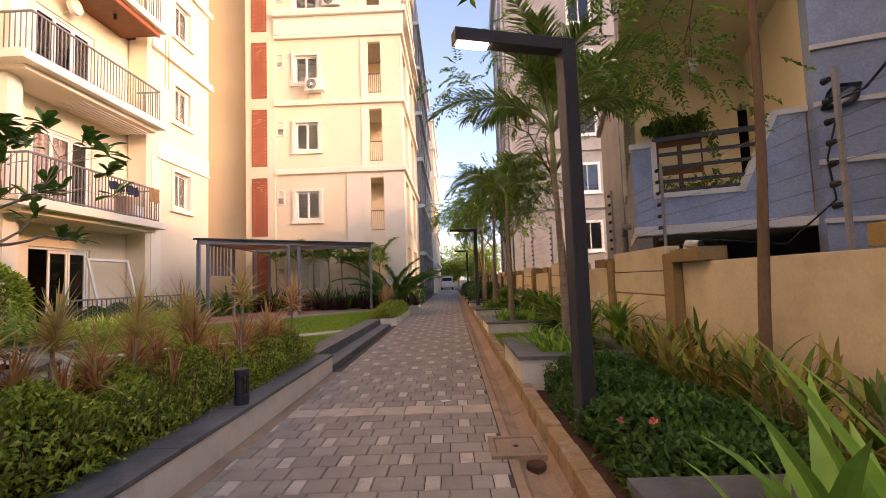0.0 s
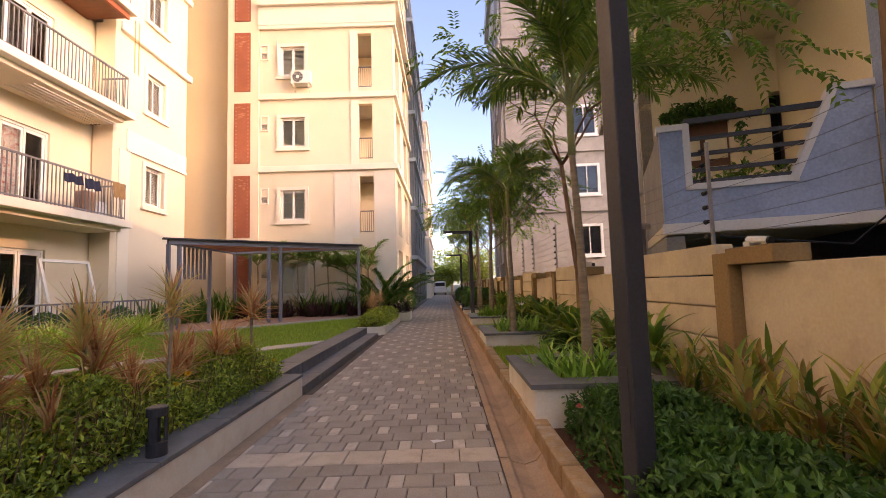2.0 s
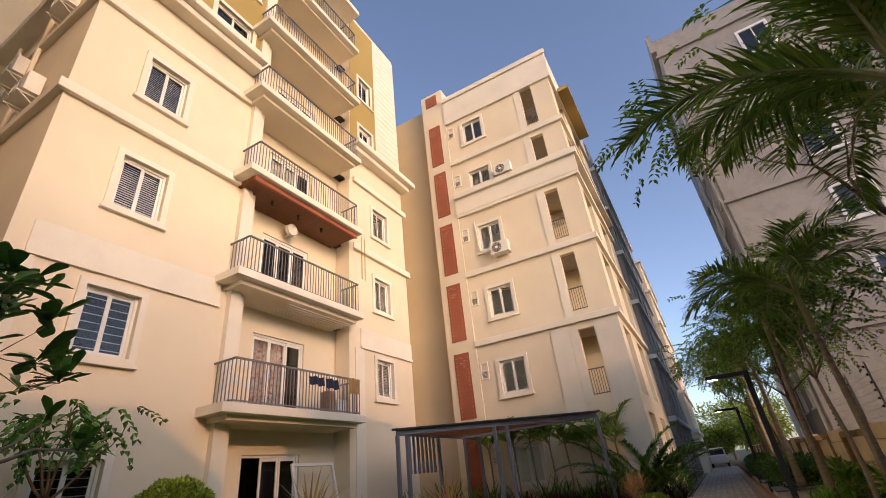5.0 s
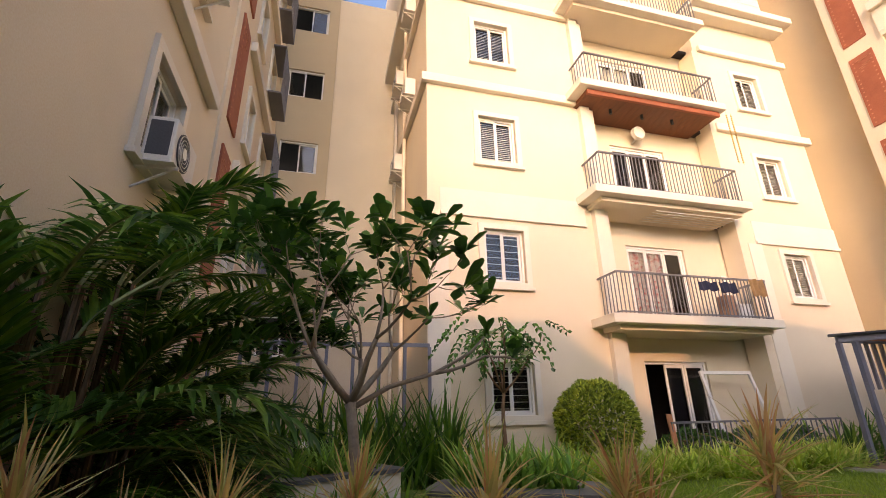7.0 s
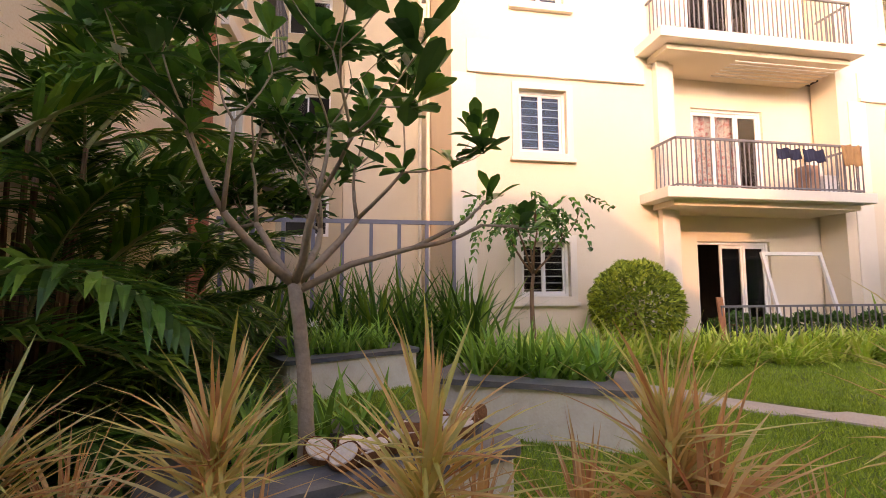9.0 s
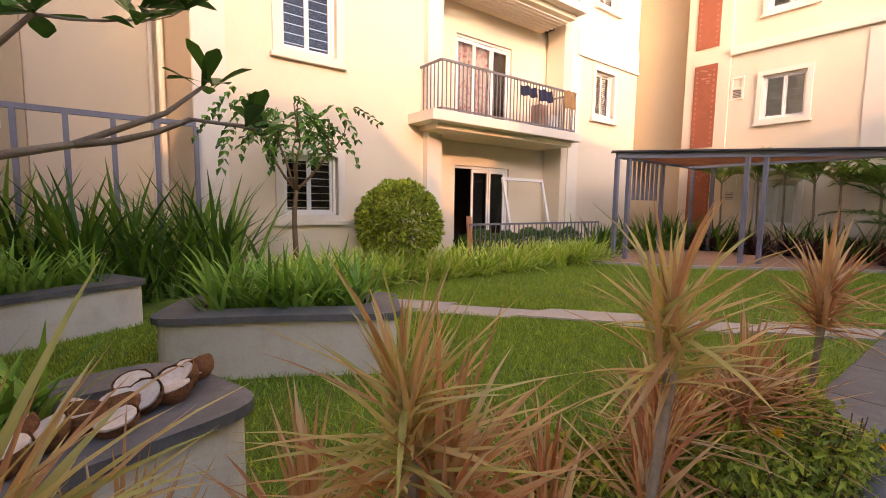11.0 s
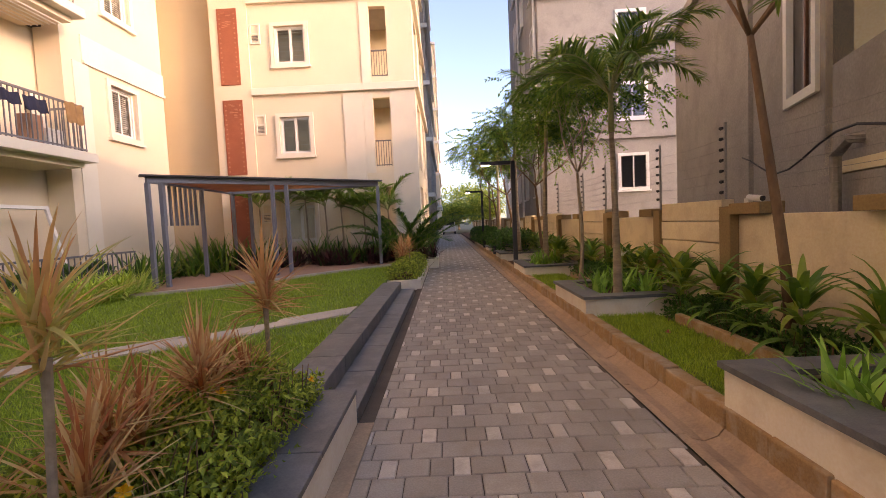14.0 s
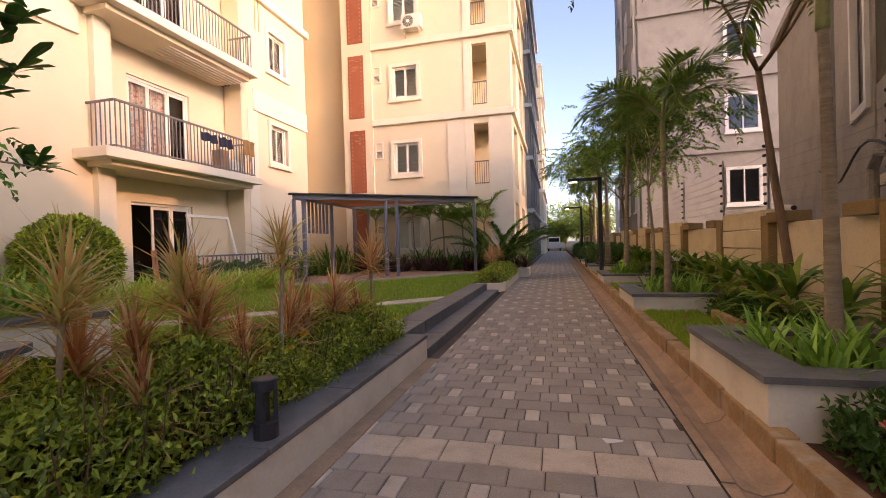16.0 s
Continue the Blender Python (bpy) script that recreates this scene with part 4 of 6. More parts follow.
# near-black sheet added for the shade of the rooms behind these windows
part("inner_screen", Geo().box(1.8, 2.0, 0, 12.4, 2.1, CT - 0.4), ROOMSHADE, C)
for k in range(0, 3):
    air_conditioner(pose(-3.95, 1.2, 3.95 + 3.05 * k, 0, 0, 180))
lattice_panel(C, 6.5, 7.2, 0.4, 2.95, -0.07)

D = thing("apartment_wing", pose(-13.0, 0, 0, 0, 0, 90), "tan rear wing with white sliding windows closing the yard", "apartment building", "apartment blocks")
holes = []
for k in range(0, 6):
    holes.append(window(D, 1.35, 2.62, 2.95 + 3.05 * k, 4.15 + 3.05 * k, trim=False, openx=k % 2))
part("wall", Geo().wall(1.0, 3.0, -0.05, 22, holes), TAN, D)
part("wall", Geo().box(3.0, 0.25, -0.05, 6.5, 0.45, 17.3), CREAM, D)
part("roof", Geo().box(1.0, 0.23, 21.7, 3.0, 5, 21.9).box(3.0, 0.46, 17.0, 6.5, 5, 17.2), TAN, D)
part("flank", Geo().box(2.8, 0.24, 17.4, 3.0, 5, 22.0), TAN, D)
# room shade painted as a dark sheet behind the wing's windows
part("inner_screen", Geo().box(1.0, 1.2, 0, 3.0, 1.3, 21.5), ROOMSHADE, D)

# grey bar fence at the yard's end
bf = thing("bar_fence", pose(-7.55, 0, 0.15), "tall grey steel bar fence across the yard's end", "fence")
part("top_rail", Geo().box(-0.03, 1.3, 2.45, 0.03, 5.3, 2.52), STEELP, bf)
for k in range(9):
    part("bar", Geo().box(-0.03, 1.35 + k * 0.49, 0, 0.03, 1.41 + k * 0.49, 2.45), STEELP, bf)


# ---- neighbouring houses beyond the compound wall ----
H = thing("blue_house", pose(4.36, 6.9, 0, 0, 0, -20), "blue and grey house with a corner balcony and white bands", "house")
part("wall", Geo().box(2.1, -0.25, -0.05, 14, 0.0, 7.5), BLUE, H)
for k in range(9):
    z = 1.1 + k * 0.72
    part("white_band", Geo().box(2.08, -0.285, z, 14, -0.252, z + 0.06), HWHITE, H)
part("balcony_floor", Geo().box(0, 0.0, 1.82, 2.1, 3.0, 1.95), HCREAM, H)
part("beam", Geo().box(-0.03, -0.05, 1.83, 2.1, 0.0, 1.95), HWHITE, H)
# balcony parapet with a stepped and slanted cut-out
par = part("parapet", Geo().prism([(0, 0), (2.08, 0), (2.08, 1.38), (1.75, 1.38), (1.33, 0.42), (0.28, 0.42), (0.28, 1.16), (0, 1.16)], 0, 0.12), BLUE, H, "blue balcony parapet edged in white", m=Matrix.Translation((0, 0.12, 1.95)) @ Matrix.Rotation(radians(90), 4, "X"))
cap = [(0, 1.16), (0.28, 1.16), (0.28, 0.42), (1.33, 0.42), (1.75, 1.38), (2.08, 1.38)]
g = Geo()
for (x0, z0), (x1, z1) in zip(cap, cap[1:]):
    d = Vector((x1 - x0, z1 - z0)).normalized() * 0.03
    nx, nz = -d.y, d.x
    g.prism([(x0 - d.x - nx, z0 - d.y - nz), (x1 + d.x - nx, z1 + d.y - nz), (x1 + d.x + nx * 1.4, z1 + d.y + nz * 1.4), (x0 - d.x + nx * 1.4, z0 - d.y + nz * 1.4)], -0.03, 0.15)
part("parapet_edge", g, HWHITE, par)
part("side_parapet", Geo().box(0.0, 0.125, 1.95, 0.12, 2.9, 3.1), GREYWALL, H)
r = part("balcony_rail", Geo().box(0.28, 0.03, 3.16, 1.8, 0.09, 3.22), BRONZE, H, "black horizontal balcony rails")
for z in (2.95, 2.76, 2.56, 2.42):
    part("rail_bar", Geo().box(0.28, 0.045, z, 1.7, 0.08, z + 0.045), BRONZE, r)
# recessed balcony back wall with a carved door
part("back_wall", Geo().wall(0.0, 2.3, 1.95, 5.4, [(0.55, 1.35, 1.96, 4.0), (1.95, 2.25, 3.0, 4.3)], 2.6, 0.2), HCREAM, H)
# dark sheet added behind door and opening, its colour stands for shade
part("back_shade_sheet", Geo().box(0.3, 3.4, 1.95, 2.3, 3.45, 5.4), ROOMSHADE, H)
dr = part("carved_door", Geo().box(0.55, 2.64, 1.97, 1.35, 2.7, 3.95), WOOD, H, "dark carved wooden double door")
for xx in (0.60, 1.0):
    for zz in (2.2, 2.75, 3.3):
        part("door_panel", Geo().box(xx, 2.62, zz, xx + 0.32, 2.639, zz + 0.42, 0.006), HCREAM, dr)
part("door_lintel", Geo().box(0.45, 2.5, 4.0, 1.45, 2.6, 4.14), WOOD, dr)
part("balcony_side_wall", Geo().box(2.1, 0.002, 1.95, 2.3, 2.6, 5.2), HCREAM, H)
part("ceiling_slab", Geo().box(-0.05, -0.3, 5.2, 2.1, 3.0, 5.4), HCREAM, H)
part("slab_edge", Geo().box(-0.08, -0.36, 5.15, 2.1, -0.301, 5.45), HWHITE, H)
part("upper_wall", Geo().box(0, 0.0, 5.45, 2.1, 0.2, 7.5), BLUE, H)
# long grey side along the compound wall
part("side_wall", Geo().wall(-5.7, -2.6, -0.05, 7.5, [(-4.0, -3.0, 2.95, 4.9)], 0.0, 0.2), GREYWALL, H, m=pose(0, 0, 0, 0, 0, -90))
part("side_wall", Geo().wall(-2.6, 0.0, -0.05, 1.8, [], 0.0, 0.2), GREYWALL, H, m=pose(0, 0, 0, 0, 0, -90))
part("side_wall", Geo().wall(-2.6, 0.0, 5.45, 7.5, [], 0.0, 0.2), GREYWALL, H, m=pose(0, 0, 0, 0, 0, -90))
w = part("side_window", Geo().wall(-4.06, -2.94, 2.89, 4.96, [(-3.93, -3.07, 3.02, 4.83)], -0.05, 0.09), HWHITE, H, "white framed tall window", m=pose(0, 0, 0, 0, 0, -90))
part("pane", Geo().box(-3.93, 0.05, 3.02, -3.07, 0.056, 4.83), GLASS, w)
part("mullion", Geo().box(-3.53, 0.03, 3.02, -3.47, 0.07, 4.83), WOOD, w)
part("roof", Geo().box(0.2, 0.2, 7.2, 14, 5.7, 7.4), GREYWALL, H)
part("end_wall", Geo().box(0.2, 5.5, -0.05, 14, 5.7, 7.5).box(13.8, 0.0, -0.05, 14, 5.5, 7.5), GREYWALL, H)
# near-black sheet, painted shade behind the side window
part("inner_screen", Geo().box(1.2, 3.5, 0, 1.25, 5.4, 6.5), ROOMSHADE, H)
part("drain_pipe", Geo().tube([(-0.12, 2.2, 0.6), (-0.12, 2.2, 2.0), (-0.12, 1.9, 2.15), (0.05, 1.9, 2.15)], 0.06, 8), GREYWALL, H)
HB = H.matrix_basis
pots = [(0.42, 0.35), (0.95, 0.3), (1.35, 0.45), (1.7, 0.5), (0.75, 0.5)]
for k, (px, py) in enumerate(pots):
    t = thing("potted_plant", HB @ pose(px, py, 1.95), "terracotta pot with a leafy balcony plant", "potted plant", "balcony pots")
    hh = 0.28
    part("pot", Geo().tube([(0, 0, 0), (0, 0, hh), (0, 0, hh), (0, 0, hh + 0.04)], [0.10, 0.14, 0.155, 0.155], 14), TERRAPOT, t)
    n = 60
    d = sphere_dirs(n, -0.2)
    part("foliage", Geo().arr(*leaflets(d * RNG.uniform(0.05, 0.22, (n, 1)) * (0.8, 0.8, 1.3) + (0, 0, hh + 0.18), d + (0, 0, 0.2), 0.1, 0.05)), TREELEAF, t)
vine = thing("climbing_vine", HB @ pose(0.95, 2.45, 4.05), "green vine trained round the carved door", "vine")
n = 700
u = RNG.uniform(-0.62, 0.62, n)
zz = np.where(np.abs(u) > 0.47, -RNG.uniform(0, 1.5, n) * (u > 0), RNG.uniform(-0.12, 0.2, n))
part("foliage", Geo().arr(*leaflets(np.stack([u, RNG.uniform(-0.1, 0.05, n), zz], 1), RNG.normal(0, 1, (n, 3)) + (0, 0, -0.6), 0.11, 0.06)), DARKLEAF, vine)
lampb = thing("ceiling_lamp", HB @ pose(1.0, 0.9, 5.2), "small white hanging balcony lamp", "lamp")
part("cord", Geo().tube([(0, 0, 0), (0, 0, -0.55)], 0.008, 5), BLACK, lampb)
part("globe", Geo().tube([(0, 0, -0.55), (0, 0, -0.6), (0, 0, -0.7), (0, 0, -0.76)], [0.03, 0.08, 0.08, 0.03], 12), HWHITE, lampb)
coil = Geo()
for j in range(7):
    coil.tube([(0.16 * math.cos(a) * (1 + 0.05 * j), -0.02 + 0.006 * j, 0.14 * math.sin(a + 0.2 * j)) for a in np.linspace(0, 6.4, 24)], 0.007, 5, False)
solid("cable_coil", coil, BLACK, "coil of black cable hung on the blue wall", "cable", m=HB @ pose(2.35, -0.29, 3.35))
solid("cable", Geo().tube([(6.42, 5.86, 3.3), (5.6, 4.6, 2.95), (4.8, 3.2, 2.95), (4.3, 1.6, 3.15), (4.2, 0, 3.3)], 0.012, 5), BLACK, "black cable strung along the wall", "cable")
solid("cable", Geo().tube([HB @ Vector(p) for p in ((2.3, -0.3, 3.2), (2.15, -0.3, 2.6), (2.2, -0.3, 2.1), (1.7, -0.2, 1.6), (0.5, -0.3, 1.75))], 0.012, 5), BLACK, "black cable sagging from the wall", "cable")
g = Geo()
ys = np.linspace(7.4, 11.8, 12)
g.tube([(4.28 + 0.362 * (yy - 7.5) - 0.03, yy, 2.0 + 0.18 * math.sin(yy * 1.7) + 0.13 * (yy - 7.4) * 0.3) for yy in ys], 0.014, 5)
solid("cable", g, BLACK, "dark cable running along the grey wall", "cable")


def cctv(m):
    t = thing("security_camera", m, "white security camera on the wall top", "security camera", "security cameras")
    part("body", Geo().tube([(0, 0, 0.06), (0.0, -0.18, 0.04)], 0.035, 10), HWHITE, t)
    part("lens", Geo().tube([(0.0, -0.18, 0.04), (0.0, -0.2, 0.038)], 0.03, 10), BLACK, t)
    part("mount", Geo().box(-0.03, -0.03, 0, 0.03, 0.03, 0.05), HWHITE, t)


cctv(pose(4.12, 5.1, 1.53, 0, 0, 10))
cctv(pose(4.12, 9.15, 1.53, 0, 0, 10))

G2 = thing("grey_house", pose(5.05, 24.2, 0, 0, 0, -3), "tall grey rendered house with white framed windows", "house")
GT = 21.6


def house_window(parent, h, m):
    a, b, c, d = h
    w = part("window", Geo().wall(a - 0.07, b + 0.07, c - 0.07, d + 0.07, [(a + 0.06, (a + b) / 2 - 0.02, c + 0.06, d - 0.06), ((a + b) / 2 + 0.02, b - 0.06, c + 0.06, d - 0.06)], -0.04, 0.1), HWHITE, parent, m=m)
    part("pane", Geo().box(a + 0.05, 0.03, c + 0.05, b - 0.05, 0.036, d - 0.05), GLASS, w)
    part("sill", Geo().box(a - 0.12, -0.12, c - 0.14, b + 0.12, -0.041, c - 0.072), HWHITE, w)


hs = [(-u - 1.1, -u, 2.6 + 3.1 * k, 4.2 + 3.1 * k) for k in range(6) for u in (1.2, 4.6, 8.2)]
part("side_wall", Geo().wall(-12, 0, -0.05, GT, hs, 0, 0.2), GREYWALL, G2, m=pose(0, 0, 0, 0, 0, -90))
for hh in hs:
    house_window(G2, hh, pose(0, 0, 0, 0, 0, -90))
fh = [(u, u + 1.2, 2.6 + 3.1 * k, 4.1 + 3.1 * k) for k in range(6) for u in (3.4, 7.2)]
part("front_wall", Geo().wall(0.202, 12, -0.05, GT, fh, 0, 0.2), GREYWALL, G2)
for hh in fh:
    house_window(G2, hh, pose(0, 0, 0))
for k in range(1, 7):
    part("ledge", Geo().box(-0.12, -0.14, 3.1 * k + 1.7, 12, -0.002, 3.1 * k + 1.86), GREYWALL, G2)
part("end_wall", Geo().box(0.0, 12, -0.05, 12, 12.2, GT).box(11.8, 0.2, -0.05, 12, 12, GT), GREYWALL, G2)
part("roof", Geo().box(0.2, 0.2, GT - 0.3, 11.8, 12, GT - 0.1), GREYWALL, G2)
part("parapet", Geo().box(-0.25, -0.25, GT - 0.9, -0.002, 12.3, GT + 0.3), GREYWALL, G2)
# sheet in shade colour, added so the tall house's rooms look unlit
part("inner_screen", Geo().box(1.5, 0.3, 0, 1.6, 11.9, GT - 0.4), ROOMSHADE, G2)
part("drain_pipe", Geo().tube([(-0.1, 0.4, 0), (-0.1, 0.4, 19)], 0.06, 8).tube([(-0.1, 6.5, 0), (-0.1, 6.5, 19)], 0.06, 8), HWHITE, G2)
N3 = thing("grey_annex", pose(6.35, 12.45, 0, 0, 0, -14), "plain dark grey house wing between two houses", "house")
part("wall", Geo().box(0, 0, -0.05, 8, 5.2, 6.6), GREYWALL, N3)
part("roof_slab", Geo().box(-0.15, -0.15, 6.602, 8, 5.3, 6.8), GREYWALL, N3)
# unseen block, added to keep the low sun off path and lawn
SHADEHOUSE = thing("neighbour_house", pose(5.6, -30, 0), "unseen plain grey block added to shade the walkway", "house")
part("wall", Geo().box(0, 0, -0.05, 12, 32.5, 7.4), GREYWALL, SHADEHOUSE)
N2 = thing("neighbour_house", pose(8.5, 34, 0), "pale grey house far along the wall", "house")
part("wall", Geo().box(0, 0, -0.05, 10, 28, 8), GREYWALL, N2)
part("roof_slab", Geo().box(-0.4, -0.3, 8.002, 10, 28, 8.3), GREYWALL, N2)
for k in range(6):
    for z in (1.2, 4.6):
        part("window", Geo().box(-0.05, 2 + 4.3 * k, z, -0.002, 3.3 + 4.3 * k, z + 1.4), HWHITE, N2)

# ---- pergola ----
PG = thing("pergola", pose(0, 0, 0), "three-cornered steel pergola roofed with brown wooden slats", "pergola")
PL, PV, PR = Vector((-5.98, 13.88)), Vector((-6.05, 18.0)), Vector((-1.42, 17.6))
ZP = 2.66


def beam(p, q, z0, z1, w):
    d = (q - p).normalized() * w
    n = Vector((-d.y, d.x)) / 2
    return Geo().prism([tuple(p - n), tuple(q - n), tuple(q + n), tuple(p + n)], z0, z1)


for p, q in ((PL, PR), (PR, PV), (PV, PL)):
    part("beam", beam(p, q, ZP, ZP + 0.13, 0.09), STEELP, PG)
part("roof_edge", beam(PL + Vector((-0.1, -0.1)), PR + Vector((0.1, -0.05)), ZP + 0.132, ZP + 0.17, 0.25), BRONZE, PG)
for yy in np.arange(14.05, 17.55, 0.115):
    s = (yy - PL.y) / (PR.y - PL.y)
    xr = PL.x + (PR.x - PL.x) * s
    part("slat", Geo().box(-6.02, yy, ZP + 0.045, xr, yy + 0.055, ZP + 0.12), PSLAT, PG)
posts = [PL, PL.lerp(PR, 0.045), PL.lerp(PR, 0.464), PL.lerp(PR, 0.526), PR, PV, PV + Vector((0.55, 0.0)), PL.lerp(PV, 0.55)]
for p in posts:
    part("post", Geo().box(p.x - 0.045, p.y - 0.045, 0.2, p.x + 0.045, p.y + 0.045, ZP, 0.004), STEELP, PG)
for j in range(7):
    yy = 14.5 + j * 0.22
    part("screen_bar", Geo().box(-6.06, yy, 1.7, -6.0, yy + 0.05, ZP), STEELP, PG)


# ---- street lamps, bollards ----
def lamp_post(x, y, yaw):
    t = thing("lamp_post", pose(x, y, 0.1, 0, 0, yaw), "dark square garden lamp post with a flat lit arm", "lamp post", "garden lamp posts")
    part("pole", Geo().box(-0.06, -0.06, 0, 0.06, 0.06, 3.05, 0.008), BRONZE, t)
    part("arm", Geo().box(-0.92, -0.06, 2.95, -0.061, 0.06, 3.05, 0.008), BRONZE, t)
    part("led_panel", Geo().box(-0.89, -0.045, 2.938, -0.66, 0.045, 2.9495), GLOW, t, "lit white LED panel")
    part("hatch", Geo().box(-0.064, -0.03, 0.45, -0.0605, 0.03, 0.75), BRONZE, t)
    return t


lamp_post(2.66, 3.92, 15)
lamp_post(2.60, 16.94, 0)
lamp_post(2.68, 29.0, 0)


def bollard(x, y, z):
    t = thing("bollard_light", pose(x, y, z), "small dark bollard light standing on the coping", "bollard light", "bollard lights")
    part("base", Geo().tube([(0, 0, 0), (0, 0, 0.085)], 0.065, 20), BRONZE, t)
    for a in (40, 160, 280):
        part("fin", Geo().box(0.04, -0.02, 0.085, 0.06, 0.02, 0.25), BRONZE, t, m=pose(0, 0, 0, 0, 0, a))
    part("core", Geo().tube([(0, 0, 0.085), (0, 0, 0.25)], 0.022, 12), BRONZE, t)
    part("head", Geo().tube([(0, 0, 0.25), (0, 0, 0.305), (0, 0, 0.31)], [0.065, 0.065, 0.055], 20), BRONZE, t)


bollard(-0.225, 4.53, 0.259)
for y in (21.0, 25.5):
    bollard(2.43, y, 0.18)


# ---- lawn planters ----
def bean(cx, cy, a, b, yaw, n=40, power=6.0):
    out = []
    for k in range(n):
        t = 2 * math.pi * k / n
        c, s = math.cos(t), math.sin(t)
        x, y = a * math.copysign(abs(c) ** (2 / power), c), b * math.copysign(abs(s) ** (2 / power), s)
        y -= 0.18 * b * (x / a) ** 2
        ca, sa = math.cos(radians(yaw)), math.sin(radians(yaw))
        out.append((cx + x * ca - y * sa, cy + x * sa + y * ca))
    return out


def lawn_planter(cx, cy, a, b, yaw, h=0.42):
    t = thing("lawn_planter", pose(0, 0, LZ), "rounded white planter with dark stone coping on the lawn", "planter", "lawn planters")
    part("body", Geo().ring(bean(cx, cy, a, b, yaw), bean(cx, cy, a - 0.1, b - 0.1, yaw), -0.1, h), PLWHITE, t, smooth=False)
    part("coping", Geo().ring(bean(cx, cy, a + 0.03, b + 0.03, yaw), bean(cx, cy, a - 0.24, b - 0.24, yaw), h + 0.002, h + 0.05), GRANITE, t)
    part("soil", Geo().prism(bean(cx, cy, a - 0.1, b - 0.1, yaw), -0.1, h - 0.04), SOIL, t)
    return t


lawn_planter(-3.63, 5.3, 0.86, 0.42, 61.6)
lawn_planter(-2.06, 3.66, 0.82, 0.42, 109)
lawn_planter(-5.51, 3.5, 0.86, 0.42, 117)
solid("stone_block", Geo().box(-0.13, -0.1, 0, 0.13, 0.1, 0.2, 0.02), GRANITE, "rough grey stone block lying on the planter coping", "stone", m=pose(-5.3, 2.83, LZ + 0.471, 0, 0, 20))
# white kerb before the yard's border bed
kk = [(-3.4, 1.75), (-5.6, 1.85), (-7.0, 2.0), (-7.3, 2.6), (-7.35, 5.2)]
g = Geo()
for (ax, ay), (bx_, by) in zip(kk, kk[1:]):
    d = Vector((bx_ - ax, by - ay)).normalized()
    n = Vector((-d.y, d.x)) * 0.06
    g.prism([(ax + n.x, ay + n.y), (bx_ + n.x, by + n.y), (bx_ - n.x, by - n.y), (ax - n.x, ay - n.y)][::-1], 0, LZ + 0.14)
solid("border_kerb", g, PLWHITE, "white painted kerb round the lawn's border", "kerb", "structure")


def coconut(m):
    t = thing("coconut_half", m, "halved dry coconut with fibrous brown husk", "coconut", "coconut halves on the planter coping")
    n, rings = 14, 5
    v, f = [], []
    for j in range(rings):
        a = math.pi / 2 * j / (rings - 1)
        r = 0.075 * math.cos(a)
        v += [(r * math.cos(2 * math.pi * k / n) * (1 + 0.06 * math.sin(3 * k)), r * math.sin(2 * math.pi * k / n), -0.075 * math.sin(a)) for k in range(n)]
    for j in range(rings - 1):
        f += [(j * n + k, j * n + (k + 1) % n, (j + 1) * n + (k + 1) % n, (j + 1) * n + k) for k in range(n)]
    part("husk", Geo().add(v, f), HUSK, t, smooth=True)
    part("flesh", Geo().tube([(0, 0, -0.012), (0, 0, -0.004), (0, 0, 0.002)], [0.062, 0.066, 0.064], 14), COCO, t, "pale inner shell")


rr = random.Random(3)
for k in range(22):
    s = k / 21
    cx = -2.2 + 0.5 * s + rr.uniform(-0.12, 0.06)
    cy = 4.42 - 0.72 * s + rr.uniform(-0.12, 0.06)
    coconut(pose(cx, cy, LZ + 0.47 + rr.uniform(0.05, 0.08), rr.uniform(-45, 30), rr.uniform(-35, 45), rr.uniform(0, 360)))


# ---- plants ----
def grass(name, x0, x1, y0, y1, z, per, keep, h=0.045, label="", thing_kind="stuff"):
    n = int((x1 - x0) * (y1 - y0) * per)
    p = np.stack([RNG.uniform(x0, x1, n), RNG.uniform(y0, y1, n), np.full(n, z)], 1)
    p = p[keep(p[:, 0], p[:, 1])]
    n = len(p)
    a = RNG.uniform(0, 6.28, n)
    tip = p + np.stack([RNG.normal(0, 0.022, n), RNG.normal(0, 0.022, n), RNG.uniform(0.5, 1.2, n) * h], 1)
    w = np.stack([np.cos(a), np.sin(a), np.zeros(n)], 1) * 0.0055
    v = np.stack([p - w, p + w, tip], 1)
    g = Geo().arr(v, np.arange(n * 3).reshape(n, 3))
    return solid(name, g, GRASSLEAF, label, "grass", thing_kind)


def off_strip(x, y):
    d = y - (10.1 - 0.82 * (-0.8 - x))
    return ((d < -0.1) | (d > 0.55)) & (y < 12.9 + np.maximum(0, (x + 5.9)) * 0.95)


grass("lawn_grass", -5.9, -0.78, 2.0, 9.0, LZ, 2600, off_strip, 0.05, "short green grass of the lawn")
grass("lawn_grass", -6.0, -0.78, 9.0, 17.5, LZ, 900, off_strip, 0.06, "short green grass of the lawn")
grass("patch_grass", 2.52, 3.24, 6.97, 9.68, 0.15, 4000, lambda x, y: x > 0, 0.06, "short green grass between the planters")
grass("patch_grass", 2.52, 3.24, 11.52, 14.15, 0.15, 2000, lambda x, y: x > 0, 0.06, "short green grass between the planters")


